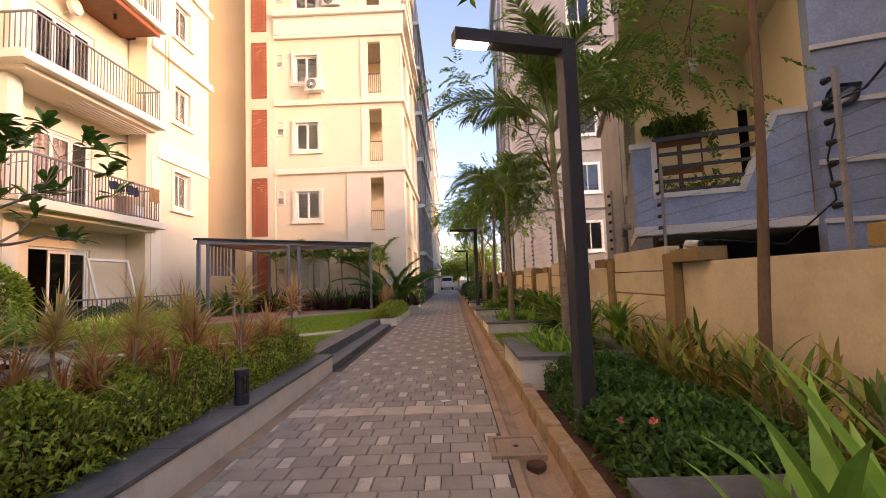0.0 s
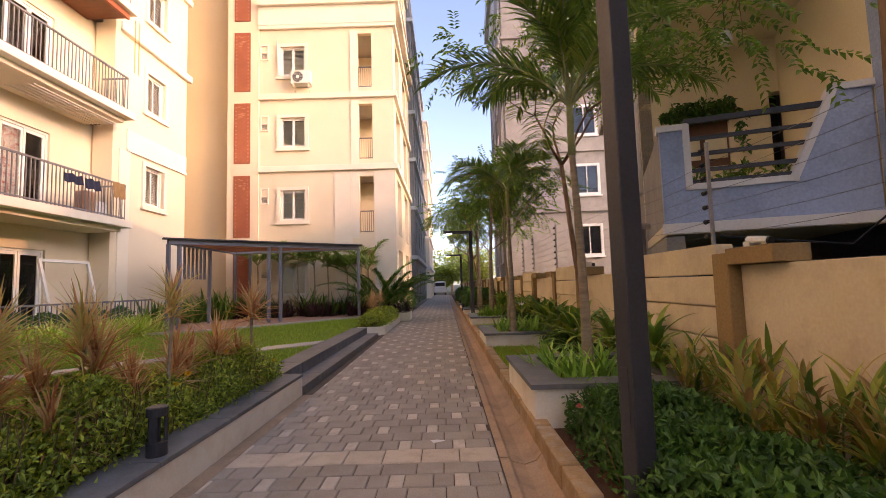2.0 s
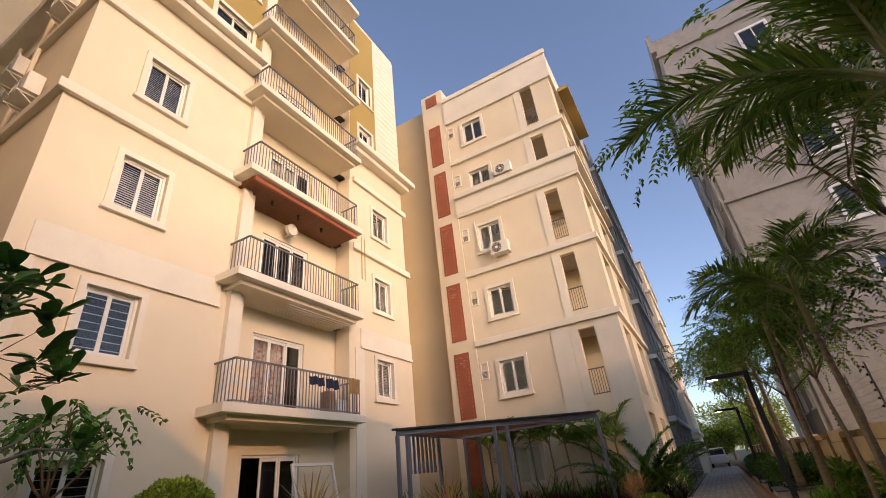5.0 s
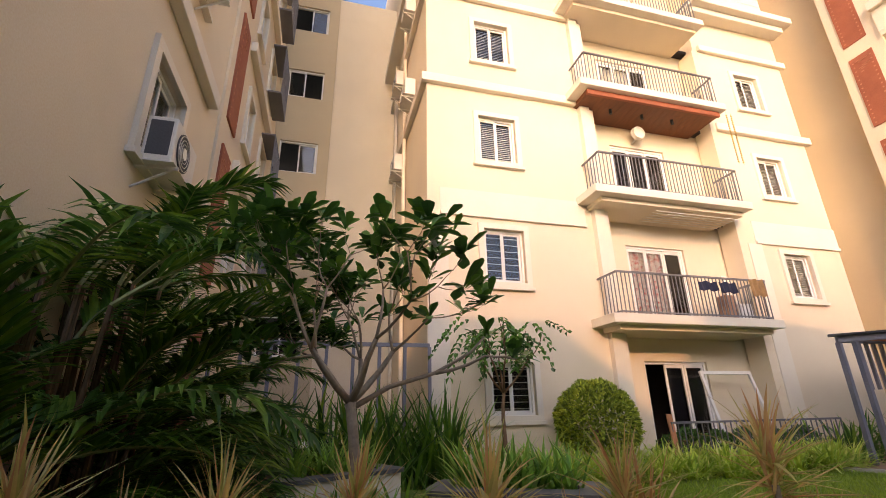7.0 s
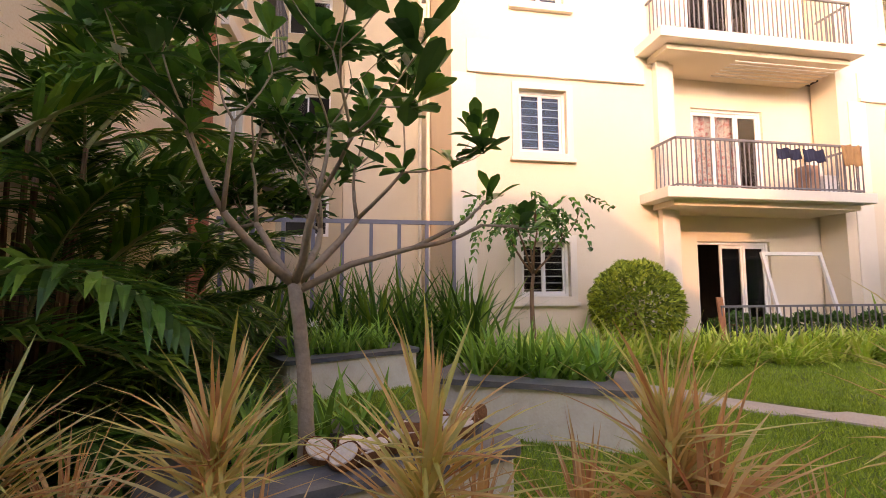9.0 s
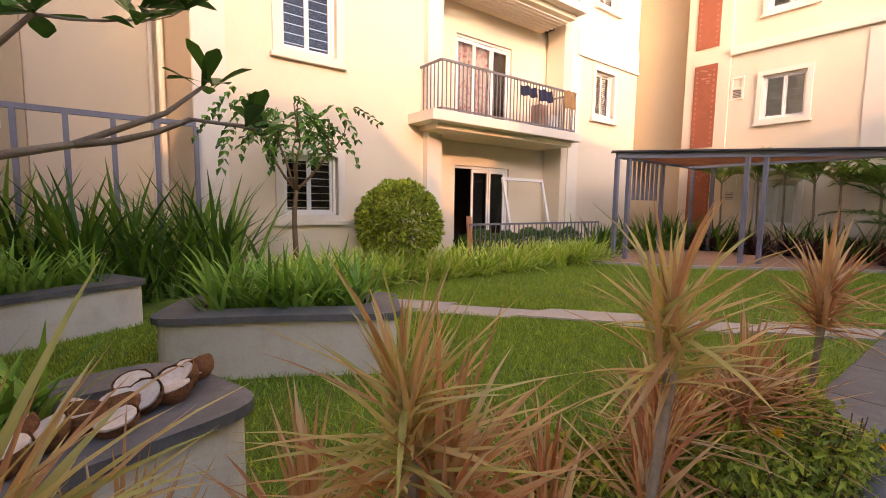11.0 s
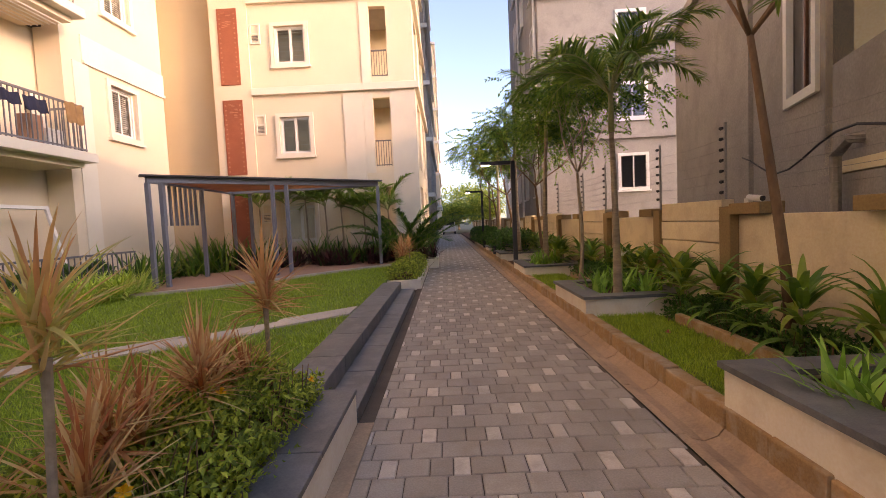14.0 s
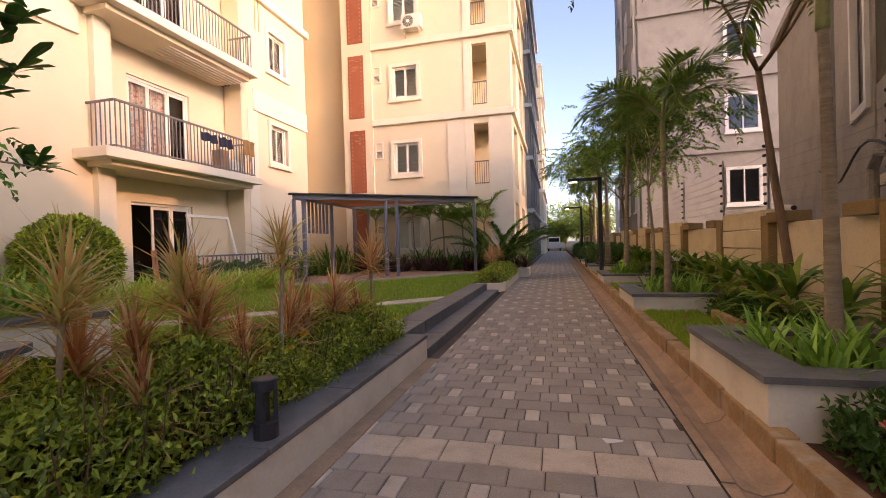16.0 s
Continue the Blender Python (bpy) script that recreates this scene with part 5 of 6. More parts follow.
def shrub_mass(name, x0, x1, y0, y1, z0, z1, n, size, material, label, category="shrub", lump=0.14, twigs=120, edge=0.12):
    """A clipped mass of leaves with an uneven top and sides; leaves lie mostly near its surface."""
    t = thing(name, pose(0, 0, 0), label, category)
    p = np.stack([RNG.uniform(x0, x1, n), RNG.uniform(y0, y1, n), np.zeros(n)], 1)
    hump = np.sin(p[:, 0] * 5.1 + 1.3) * np.sin(p[:, 1] * 3.7) * 0.5 + np.sin(p[:, 1] * 8.3 + p[:, 0] * 6) * 0.5
    ex = np.minimum(np.minimum(p[:, 0] - x0, x1 - p[:, 0]), np.minimum(p[:, 1] - y0, y1 - p[:, 1]))
    top = z1 + hump * lump - np.exp(-np.maximum(ex, 0) / edge) * (z1 - z0) * 0.45
    depth = RNG.exponential(0.06, n)
    side = ex < 0.14
    depth = np.where(side, RNG.uniform(0, 1, n) * (top - z0), depth)
    p[:, 2] = np.maximum(z0, top - depth)
    p[:, 0] += RNG.normal(0, 0.03, n)
    p[:, 1] += RNG.normal(0, 0.03, n)
    d = RNG.normal(0, 1, (n, 3)) + (0, 0, 0.75)
    part("foliage", Geo().arr(*leaflets(p, d, RNG.uniform(0.6, 1.25, n) * size, RNG.uniform(0.4, 0.6, n) * size)), material, t)
    g = Geo()
    for k in range(twigs):
        bx_, by = RNG.uniform(x0 + 0.05, x1 - 0.05), RNG.uniform(y0 + 0.05, y1 - 0.05)
        g.tube([(bx_, by, z0 - 0.05), (bx_ + RNG.normal(0, 0.08), by + RNG.normal(0, 0.08), z1 * RNG.uniform(0.75, 1.02))], [0.006, 0.003], 3, False)
    tagged(part("twig", g, BARK, t), "thin brown twigs", "", "", "stuff")
    return t


shrub_mass("hedge", -1.30, -0.36, -1.6, 2.2, 0.16, 0.66, 10000, 0.065, HEDGELEAF, "clipped green hedge behind the granite coping", "hedge")
shrub_mass("hedge", -1.25, -0.38, 2.2, 4.9, 0.2, 0.69, 24000, 0.048, HEDGELEAF, "clipped green hedge behind the granite coping", "hedge", twigs=420)
shrub_mass("hedge", -1.1, -0.36, 4.9, 7.15, 0.2, 0.62, 20000, 0.046, HEDGELEAF, "clipped green hedge behind the granite coping", "hedge", twigs=200)
shrub_mass("shrub_bed", 2.62, 3.6, 2.45, 5.28, 0.1, 0.46, 17000, 0.062, DARKLEAF, "glossy dark green shrubs round the lamp post", "shrub", 0.1)
shrub_mass("shrub_bed", 3.38, 3.75, 6.9, 9.7, 0.1, 0.46, 6000, 0.06, DARKLEAF, "low dark green shrubs by the wall", "shrub", 0.1)
shrub_mass("shrub_bed", 3.3, 4.0, 11.2, 13.8, 0.1, 0.5, 3000, 0.08, DARKLEAF, "low dark green shrubs by the wall", "shrub", 0.1)
shrub_mass("shrub_bed", -0.8, -0.05, 14.1, 18.1, 0.15, 0.55, 7000, 0.07, HEDGELEAF, "low rounded green shrubs in the far planter", "shrub", 0.12)
shrub_mass("shrub_bed", -7.45, -6.9, 10.0, 14.2, 0.1, 0.95, 5000, 0.09, DARKLEAF, "dark green shrubs before the terrace railing", "shrub", 0.1)
shrub_mass("shrub_bed", -7.2, -3.5, 1.3, 1.75, 0.1, 0.55, 5000, 0.1, DARKLEAF, "low dark green planting at the block's foot", "shrub", 0.15)
shrub_mass("shrub_bed", 2.5, 4.0, 20.0, 40.0, 0.1, 0.9, 12000, 0.14, DARKLEAF, "far green shrubs along the walkway", "shrub", 0.2, 40)
shrub_mass("shrub_bed", -0.9, -0.1, 20.0, 42.0, 0.1, 1.2, 9000, 0.14, DARKLEAF, "far green shrubs by the blocks", "shrub", 0.3, 40)

# flowers in the shrubs
def flower(x, y, z, material, r=0.03, label="small flower among the leaves"):
    g = Geo()
    for k in range(6):
        a = k * math.pi / 3
        g.add([(0, 0, 0), (r * math.cos(a - 0.4), r * math.sin(a - 0.4), 0.01), (r * 1.35 * math.cos(a), r * 1.35 * math.sin(a), 0.012), (r * math.cos(a + 0.4), r * math.sin(a + 0.4), 0.01)], [(0, 1, 2, 3)])
        g.add([(0, 0, 0.004), (r * 0.6 * math.cos(a), r * 0.6 * math.sin(a), 0.03), (r * 0.6 * math.cos(a + 1), r * 0.6 * math.sin(a + 1), 0.03)], [(0, 1, 2)])
    solid("flower", g, material, label, "flower", m=pose(x, y, z, RNG.uniform(-30, 30), RNG.uniform(-30, 30), 0))


for x, y, z in ((2.6, 4.75, 0.42), (2.75, 2.95, 0.5), (2.7, 8.2, 0.3), (2.62, 3.1, 0.46)):
    flower(x, y, z, PINK, 0.022, "coral pink flower head among the shrubs")
for x, y, z in ((-0.5, 5.35, 0.62), (-0.38, 5.0, 0.6), (-0.5, 6.0, 0.7), (-0.3, 6.7, 0.5)):
    flower(x, y, z, YELLOW, 0.022, "small yellow flower among the hedge")


def rosette(n, length, width, lo, hi, droop, spread=0.03, z=0.0, segs=4, fold=0.3):
    p = np.stack([RNG.normal(0, spread, n), RNG.normal(0, spread, n), np.full(n, z)], 1)
    return ribbons(p, RNG.uniform(0, 6.283, n), RNG.uniform(lo, hi, n), length * RNG.uniform(0.65, 1.1, n), width * RNG.uniform(0.75, 1.15, n), droop * RNG.uniform(0.4, 1.3, n), segs, fold)


def dracaena_meshes(trunk_h, n, length, material):
    g = Geo()
    pts = [(0.02 * math.sin(k * 1.3), 0.015 * math.cos(k), trunk_h * k / 6) for k in range(7)]
    g.tube(pts, [0.017, 0.015, 0.014, 0.014, 0.014, 0.014, 0.017], 8)
    head = Geo()
    z = trunk_h + RNG.uniform(-0.06, 0.16, n)
    p = np.stack([RNG.normal(0, 0.012, n), RNG.normal(0, 0.012, n), z], 1)
    el = np.clip(RNG.normal(0.48, 0.5, n) + (z - trunk_h) * 3.0, -0.35, 1.52)
    v, f = ribbons(p, RNG.uniform(0, 6.283, n), el, length * RNG.uniform(0.6, 1.2, n), RNG.uniform(0.012, 0.023, n), RNG.uniform(0.0, 0.55, n), 4, 0.5, 0.3)
    head.arr(v, f)
    return g.mesh("stem", BARKG), head.mesh("leaves", material)


KINDS = {"tall": dracaena_meshes(1.0, 90, 0.33, DRACLEAF), "mid": dracaena_meshes(0.84, 125, 0.38, DRACLEAF),
         "red": dracaena_meshes(0.46, 110, 0.36, DRACRED), "low": dracaena_meshes(0.24, 90, 0.36, DRACRED), "head": dracaena_meshes(0.72, 120, 0.34, DRACRED)}


def dracaena(kind, x, y, yaw, s=1.0, z=LZ):
    lab = "spiky dracaena with yellow and pink striped leaves" if kind in ("tall", "mid") else "spiky dracaena with dry reddish leaves"
    t = thing("dracaena", pose(x, y, z, *((0, 0) if kind == "tall" else RNG.uniform(-5, 5, 2)), yaw) @ Matrix.Scale(s, 4), lab, "dracaena", "spiky dracaenas along the lawn")
    part("stem", KINDS[kind][0], BARKG, t)
    part("leaves", KINDS[kind][1], DRACLEAF, t)


for kind, x, y, s in (("tall", -0.50, 5.11, 0.91), ("mid", -0.81, 4.65, 0.88), ("mid", -0.79, 3.88, 0.88), ("head", -0.58, 6.75, 1.05), ("low", -0.62, 6.55, 1.0),
                      ("mid", -0.98, 3.35, 0.86), ("mid", -0.9, 2.85, 0.84), ("mid", -0.95, 2.3, 0.92), ("mid", -0.8, 1.7, 0.95),
                      ("red", -0.72, 4.62, 1.1), ("red", -0.90, 4.42, 0.9), ("low", -0.62, 4.85, 1.0), ("low", -0.66, 5.35, 1.1), ("red", -0.72, 5.6, 0.9), ("low", -0.80, 5.85, 1.1), ("red", -0.66, 6.1, 0.95),
                      ("low", -0.74, 6.35, 1.1), ("low", -0.9, 5.2, 1.0), ("low", -0.62, 4.15, 0.9), ("red", -0.92, 4.05, 0.9), ("red", -0.72, 3.55, 0.9), ("low", -0.95, 3.65, 1.0),
                      ("red", -1.2, 2.93, 0.9), ("red", -1.35, 2.4, 1.0), ("red", -1.5, 1.75, 1.1), ("low", -1.05, 2.5, 1.0), ("red", -1.2, 1.3, 1.1), ("mid", -1.35, 0.7, 0.9), ("red", -1.1, 0.1, 1.1),
                      ("red", -0.95, 3.1, 0.85), ("low", -0.75, 3.3, 1.0), ("red", -0.45, 15.0, 1.0), ("head", -0.4, 16.0, 0.85), ("red", -0.55, 15.5, 1.1)):
    dracaena(kind, x, y, RNG.uniform(0, 360), s)


def clump(name, x, y, z, n, length, width, lo, hi, droop, material, label, category, group, spread=0.06, fold=0.25):
    t = thing(name, pose(x, y, z), label, category, group)
    part("leaves", Geo().arr(*rosette(n, length, width, lo, hi, droop, spread, fold=fold)), material, t)
    return t


# spider lilies in the planters
def lilies(cx, cy, a, b, yaw, z, count, length=0.5):
    for k in range(count):
        u, v = RNG.uniform(-1, 1), RNG.uniform(-1, 1)
        ca, sa = math.cos(radians(yaw)), math.sin(radians(yaw))
        clump("spider_lily", cx + u * a * ca - v * b * sa, cy + u * a * sa + v * b * ca, z, 14, length, 0.05, 0.7, 1.45, 0.9, LILYLEAF, "broad strap-leaved green lily", "lily", "strap-leaved lilies")


lilies(-3.63, 5.3, 0.6, 0.14, 61.6, LZ + 0.36, 18, 0.66)
lilies(-5.51, 3.5, 0.6, 0.14, 117, LZ + 0.36, 16, 0.6)
lilies(-2.12, 3.5, 0.4, 0.12, 109, LZ + 0.36, 7, 0.5)
for a, b in PLY[:4]:
    lilies(3.1, (a + b) / 2, 0.38, 0.5, 0, 0.33, 12, 0.42)
for x, y, z, s in ((3.05, 1.55, 0.38, 0.85), (2.85, 1.8, 0.38, 0.7), (3.2, 1.2, 0.38, 0.8)):
    clump("spider_lily", x, y, z, 8, s, 0.10, 0.85, 1.45, 0.6, LILYLEAF, "tall broad-leaved green lily near the walkway", "lily", "strap-leaved lilies")
for x, y, z in ((3.45, 5.9, 1.0), (3.2, 10.6, 0.85), (-5.5, 3.1, 1.0)):
    t = thing("lily_flower", pose(x, y, z - 0.6), "white spidery lily flower on a stalk", "flower", "white lily flowers")
    part("stalk", Geo().tube([(0, 0, 0), (0.01, 0, 0.6)], 0.009, 6), SHAFT, t)
    part("petals", Geo().arr(*rosette(22, 0.17, 0.014, 0.0, 1.2, 1.3, 0.02, 0.6)), FLOWER, t)
# striped border lilies before the balconies
for k in range(230):
    y = 6.0 + 7.7 * RNG.uniform(0, 1)
    x = -5.9 - RNG.uniform(0, 1) ** 0.8 * 1.1
    clump("border_lily", x, y, LZ - 0.05, 20, 0.76, 0.055, 0.5, 1.4, 1.4, STRIPELEAF, "yellow-green striped border lily", "lily", "striped border lilies")
# ginger plants with leafy canes along the compound wall
def ginger(x, y, z, canes, h, label):
    t = thing("shell_ginger", pose(x, y, z), label, "ginger plant", "ginger plants along the wall")
    stems, leaves = Geo(), Geo()
    for c in range(canes):
        a, lean, hh = RNG.uniform(0, 6.283), RNG.uniform(0.05, 0.4), h * RNG.uniform(0.6, 1.1)
        ca, sa = math.cos(a), math.sin(a)
        pts = [(0.05 * ca + lean * hh * s * s * ca, 0.05 * sa + lean * hh * s * s * sa, hh * s) for s in (0, 0.35, 0.7, 1.0)]
        stems.tube(pts, [0.009, 0.008, 0.006, 0.004], 5, False)
        n = 9
        q = np.linspace(0.3, 1.0, n)
        base = np.stack([np.interp(q, (0, 0.35, 0.7, 1.0), [u[k] for u in pts]) for k in range(3)], 1)
        side = a + np.where(np.arange(n) % 2, 1.2, -1.2) + RNG.normal(0, 0.5, n)
        leaves.arr(*ribbons(base, side, 0.35 + 0.8 * q + RNG.normal(0, 0.15, n), 0.25 * RNG.uniform(0.7, 1.15, n), 0.042 * RNG.uniform(0.8, 1.2, n), RNG.uniform(0.3, 1.0, n), 4, 0.35, 0.3))
    n = 10
    leaves.arr(*ribbons(np.stack([RNG.normal(0, 0.08, n), RNG.normal(0, 0.08, n), np.full(n, 0.02)], 1), RNG.uniform(0, 6.283, n), RNG.uniform(0.2, 0.9, n), 0.35, 0.03, RNG.uniform(0.6, 1.4, n), 4, 0.3))
    tagged(part("canes", stems, SHAFT, t), "thin green canes", "", "", "stuff")
    part("leaves", leaves, GINGERLEAF, t)


for k in range(19):
    ginger(3.76 + RNG.normal(0, 0.1), 1.9 + k * 0.19 + RNG.normal(0, 0.06), 0.1, 6, 0.58, "yellowing leafy ginger plant by the compound wall")
for k in range(30):
    y = 5.9 + k * 0.62 + RNG.normal(0, 0.12)
    x = 3.72 + RNG.normal(0, 0.1)
    t = thing("corn_plant", pose(x, y, 0.1), "broad-leaved green plant with yellow edges by the wall", "corn plant", "broad-leaved plants along the wall")
    part("stem", Geo().tube([(0, 0, 0), (0.02, 0, 0.25), (0.01, 0.01, 0.5)], [0.02, 0.017, 0.015], 7), BARKG, t)
    g = Geo()
    for z, n, el in ((0.52, 14, 1.05), (0.38, 12, 0.7), (0.2, 10, 0.45)):
        g.arr(*ribbons(np.tile((0.01, 0, z), (n, 1)) + RNG.normal(0, 0.012, (n, 3)), RNG.uniform(0, 6.283, n), RNG.normal(el, 0.2, n), RNG.uniform(0.38, 0.6, n), RNG.uniform(0.075, 0.105, n), RNG.uniform(0.9, 1.8, n), 6, 0.3, 0.3))
    part("leaves", g, CORNLEAF, t)
# dark cordylines in front of the far block and in the yard
for k in range(60):
    x, y = RNG.uniform(-6.8, -0.9), RNG.uniform(17.9, 19.1)
    clump("cordyline", x, y, 0.25, 26, 0.72, 0.075, 0.4, 1.45, 0.9, CORDY, "dark red-leaved plant before the block", "cordyline", "dark red plants before the block")
for x, y in ((-0.15, 19.0), (-0.6, 18.95), (0.1, 19.3)):
    clump("cordyline", x, y, 0.3, 40, 0.65, 0.06, 0.3, 1.45, 0.7, CORDY, "dark red-leaved plant before the block", "cordyline", "dark red plants before the block")
for k in range(30):
    x, y = -7.0 + RNG.normal(0, 0.28), RNG.uniform(1.7, 5.6)
    clump("fan_plant", x, y, 0.2, 16, 1.8, 0.085, 0.8, 1.5, 0.8, ARECALEAF, "tall dark strap-leaved plant before the bar fence", "plant", "tall dark plants in the yard", 0.1)
for k in range(34):
    x, y = (-6.7 + RNG.normal(0, 0.3), RNG.uniform(14.0, 18.0)) if k < 18 else (RNG.uniform(-6.8, -1.4), RNG.uniform(18.3, 19.1))
    clump("fan_plant", x, y, 0.2, 22, 1.3, 0.08, 0.5, 1.45, 0.9, ARECALEAF, "tall dark strap-leaved plant behind the pergola", "plant", "tall dark plants behind the pergola", 0.12)


def frond(length, leaf, n, elev, droop, width=0.035, vee=0.5):
    """One feathered palm leaf, in the xz plane: its stalk and its leaflets."""
    s = np.linspace(0, 1, 14)
    ang = elev - droop * s ** 1.3
    st = length / 13
    x = np.cumsum(np.cos(ang) * st) - np.cos(ang[0]) * st
    z = np.cumsum(np.sin(ang) * st) - np.sin(ang[0]) * st
    stalk = Geo().tube([(a, 0, b) for a, b in zip(x, z)], [0.018 * (1 - 0.85 * q) for q in s], 5, False)
    q = np.linspace(0.2, 0.99, n)
    px, pz, pa = np.interp(q, s, x), np.interp(q, s, z), np.interp(q, s, ang)
    prof = np.sin(np.pi * (0.12 + 0.8 * q)) ** 0.6
    out = Geo()
    for sg in (-1, 1):
        yaw = sg * (1.05 - 0.45 * q) + RNG.normal(0, 0.08, n)
        el = pa * 0.5 + vee + RNG.normal(0, 0.12, n)
        out.arr(*ribbons(np.stack([px, np.zeros(n), pz], 1), yaw, el, leaf * prof * RNG.uniform(0.85, 1.1, n), width, RNG.uniform(0.5, 1.3, n), 3, 0.3))
    return stalk, out


def merge_turned(target, geo, m):
    a = np.asarray(geo.v)
    r, t = np.asarray(m.to_3x3()), np.asarray(m.translation)
    target.add((a @ r.T + t).tolist(), geo.f)


def palm(x, y, h, fronds=10, length=1.7, lean=(0, 0), z=0.3, label="foxtail palm with a ringed trunk and arching fronds", fat=1.0):
    t = thing("palm_tree", pose(x, y, z), label, "palm tree", "palms along the walkway")
    pts, rad = [], []
    n = 26
    for k in range(n):
        s = k / (n - 1)
        pts.append((lean[0] * s * s, lean[1] * s * s, h * s))
        rad.append((0.085 - 0.035 * s + 0.03 * math.exp(-s * 9) + (0.004 if k % 2 else 0)) * fat)
    part("trunk", Geo().tube(pts, rad, 12), PALMT, t, smooth=True)
    top = Vector((lean[0], lean[1], h))
    part("crownshaft", Geo().tube([top, top + Vector((0, 0, 0.25)), top + Vector((0, 0, 0.6))], [0.07 * fat, 0.062 * fat, 0.03], 10), SHAFT, t, smooth=True)
    for k in range(fronds):
        st, lf = frond(length * RNG.uniform(0.85, 1.1), 0.42, 58, RNG.uniform(0.65, 1.42), RNG.uniform(1.2, 2.1), 0.026, RNG.uniform(-0.2, 0.5))
        m = Matrix.Translation(top + Vector((0, 0, 0.5))) @ Matrix.Rotation(2 * math.pi * k / fronds + RNG.normal(0, 0.15), 4, "Z")
        f = part("frond", lf, PALMLEAF, t, m=m)
        part("stalk", st, SHAFT, f)
    return t


palm(3.08, 6.05, 2.2, 14, 1.6, (-0.08, -0.1), 0.37, fat=0.6)
palm(2.95, 10.1, 2.3, 14, 1.5, (0.0, 0.1), 0.3, fat=0.62)
palm(3.05, 15.0, 3.0, 13, 1.6, (0.1, 0), 0.4, fat=0.75)
palm(3.0, 18.9, 3.0, 12, 1.6, (0, 0.1), 0.4)
palm(3.0, 24.0, 3.2, 8, 1.6, (0, 0), 0.2)
palm(3.3, 31.0, 3.2, 8, 1.6, (0, 0), 0.1)


def areca(x, y, z, n, length, label, spread=0.25, el=(0.75, 1.4), leaf=0.45, cane=0.0):
    t = thing("areca_palm", pose(x, y, z), label, "areca palm", "clumping palms")
    for k in range(n):
        st, lf = frond(length * RNG.uniform(0.6, 1.1), leaf, 40, RNG.uniform(*el), RNG.uniform(0.7, 1.6), 0.05, RNG.uniform(-0.1, 0.4))
        a = RNG.uniform(0, 6.283)
        b0 = Vector((spread * math.cos(a) * RNG.uniform(0, 1), spread * math.sin(a) * RNG.uniform(0, 1), RNG.uniform(0, cane) if k % 3 else 0.0))
        if b0.z > 0.3:
            part("cane", Geo().tube([(b0.x * 0.6, b0.y * 0.6, 0), tuple(b0)], [0.026, 0.016], 6), BARK, t)
        m = Matrix.Translation(b0) @ Matrix.Rotation(a, 4, "Z")
        f = part("frond", lf, ARECALEAF, t, m=m)
        part("stalk", st, SHAFT, f)
    return t


for x, y, n, L, c in ((-2.2, 1.5, 46, 1.8, 2.3), (-3.0, 1.5, 56, 1.9, 2.4), (-3.9, 1.5, 46, 1.8, 2.1), (-4.8, 1.55, 30, 1.6, 1.5), (-1.6, 1.4, 30, 1.7, 2.1), (-5.7, 1.5, 12, 1.2, 0.8)):
    areca(x, y, 0.15, n, L, "dense dark green areca palm before the shaded block", 0.45, (0.35, 1.35), 0.45, c)
for x, n, L in ((-5.6, 8, 1.2), (-4.66, 9, 1.3), (-4.05, 9, 1.25), (-3.4, 8, 1.2), (-2.87, 9, 1.3), (-2.12, 10, 1.3), (-1.3, 11, 1.5)):
    t = thing("young_palm", pose(x, 19.0 - 0.1, 0.25), "slim young palm planted against the block", "young palm", "young palms before the block")
    h = RNG.uniform(1.7, 2.25)
    part("trunk", Geo().tube([(0, 0, 0), (0.03, 0, h * 0.5), (0, 0, h)], [0.035, 0.03, 0.025], 8), BARKG, t)
    for k in range(n):
        st, lf = frond(L * RNG.uniform(0.7, 1.1), 0.4, 22, RNG.uniform(0.6, 1.35), RNG.uniform(0.7, 1.5), 0.05, 0.3)
        f = part("frond", lf, PALMLEAF, t, m=Matrix.Translation((0, 0, h)) @ Matrix.Rotation(RNG.uniform(0, 6.283), 4, "Z"))
        part("stalk", st, SHAFT, f)
for x, y in ((-0.9, 18.7), (-0.55, 18.95)):
    areca(x, y, 0.25, 16, 2.7, "green areca palm at the block's corner", 0.2, (0.9, 1.45))


# ---- trees ----
def limbs(g, p, d, length, r, depth, tips, rnd, spread=0.6, segs=3, up=0.12, split=(2, 3), side_leaves=0.0):
    pts, rad = [p], [r]
    for k in range(segs):
        d = (d + Vector((rnd.gauss(0, 0.12), rnd.gauss(0, 0.12), up + rnd.gauss(0, 0.06)))).normalized()
        p = p + d * length / segs
        pts.append(p)
        rad.append(r * (1 - 0.35 * (k + 1) / segs))
    g.tube(pts, rad, 7 if r > 0.02 else 5)
    if depth == 0:
        tips.append((p, d))
        return
    if side_leaves and depth < 3 and rnd.random() < side_leaves:
        tips.append((p, d))
    for k in range(rnd.randint(*split)):
        a = d.orthogonal().normalized()
        a.rotate(Matrix.Rotation(rnd.uniform(0, 6.283), 3, d))
        limbs(g, p, (d + a * rnd.uniform(0.7, 1.2) * spread).normalized(), length * rnd.uniform(0.6, 0.85), rad[-1] * 0.75, depth - 1, tips, rnd, spread, segs, up, split, side_leaves)


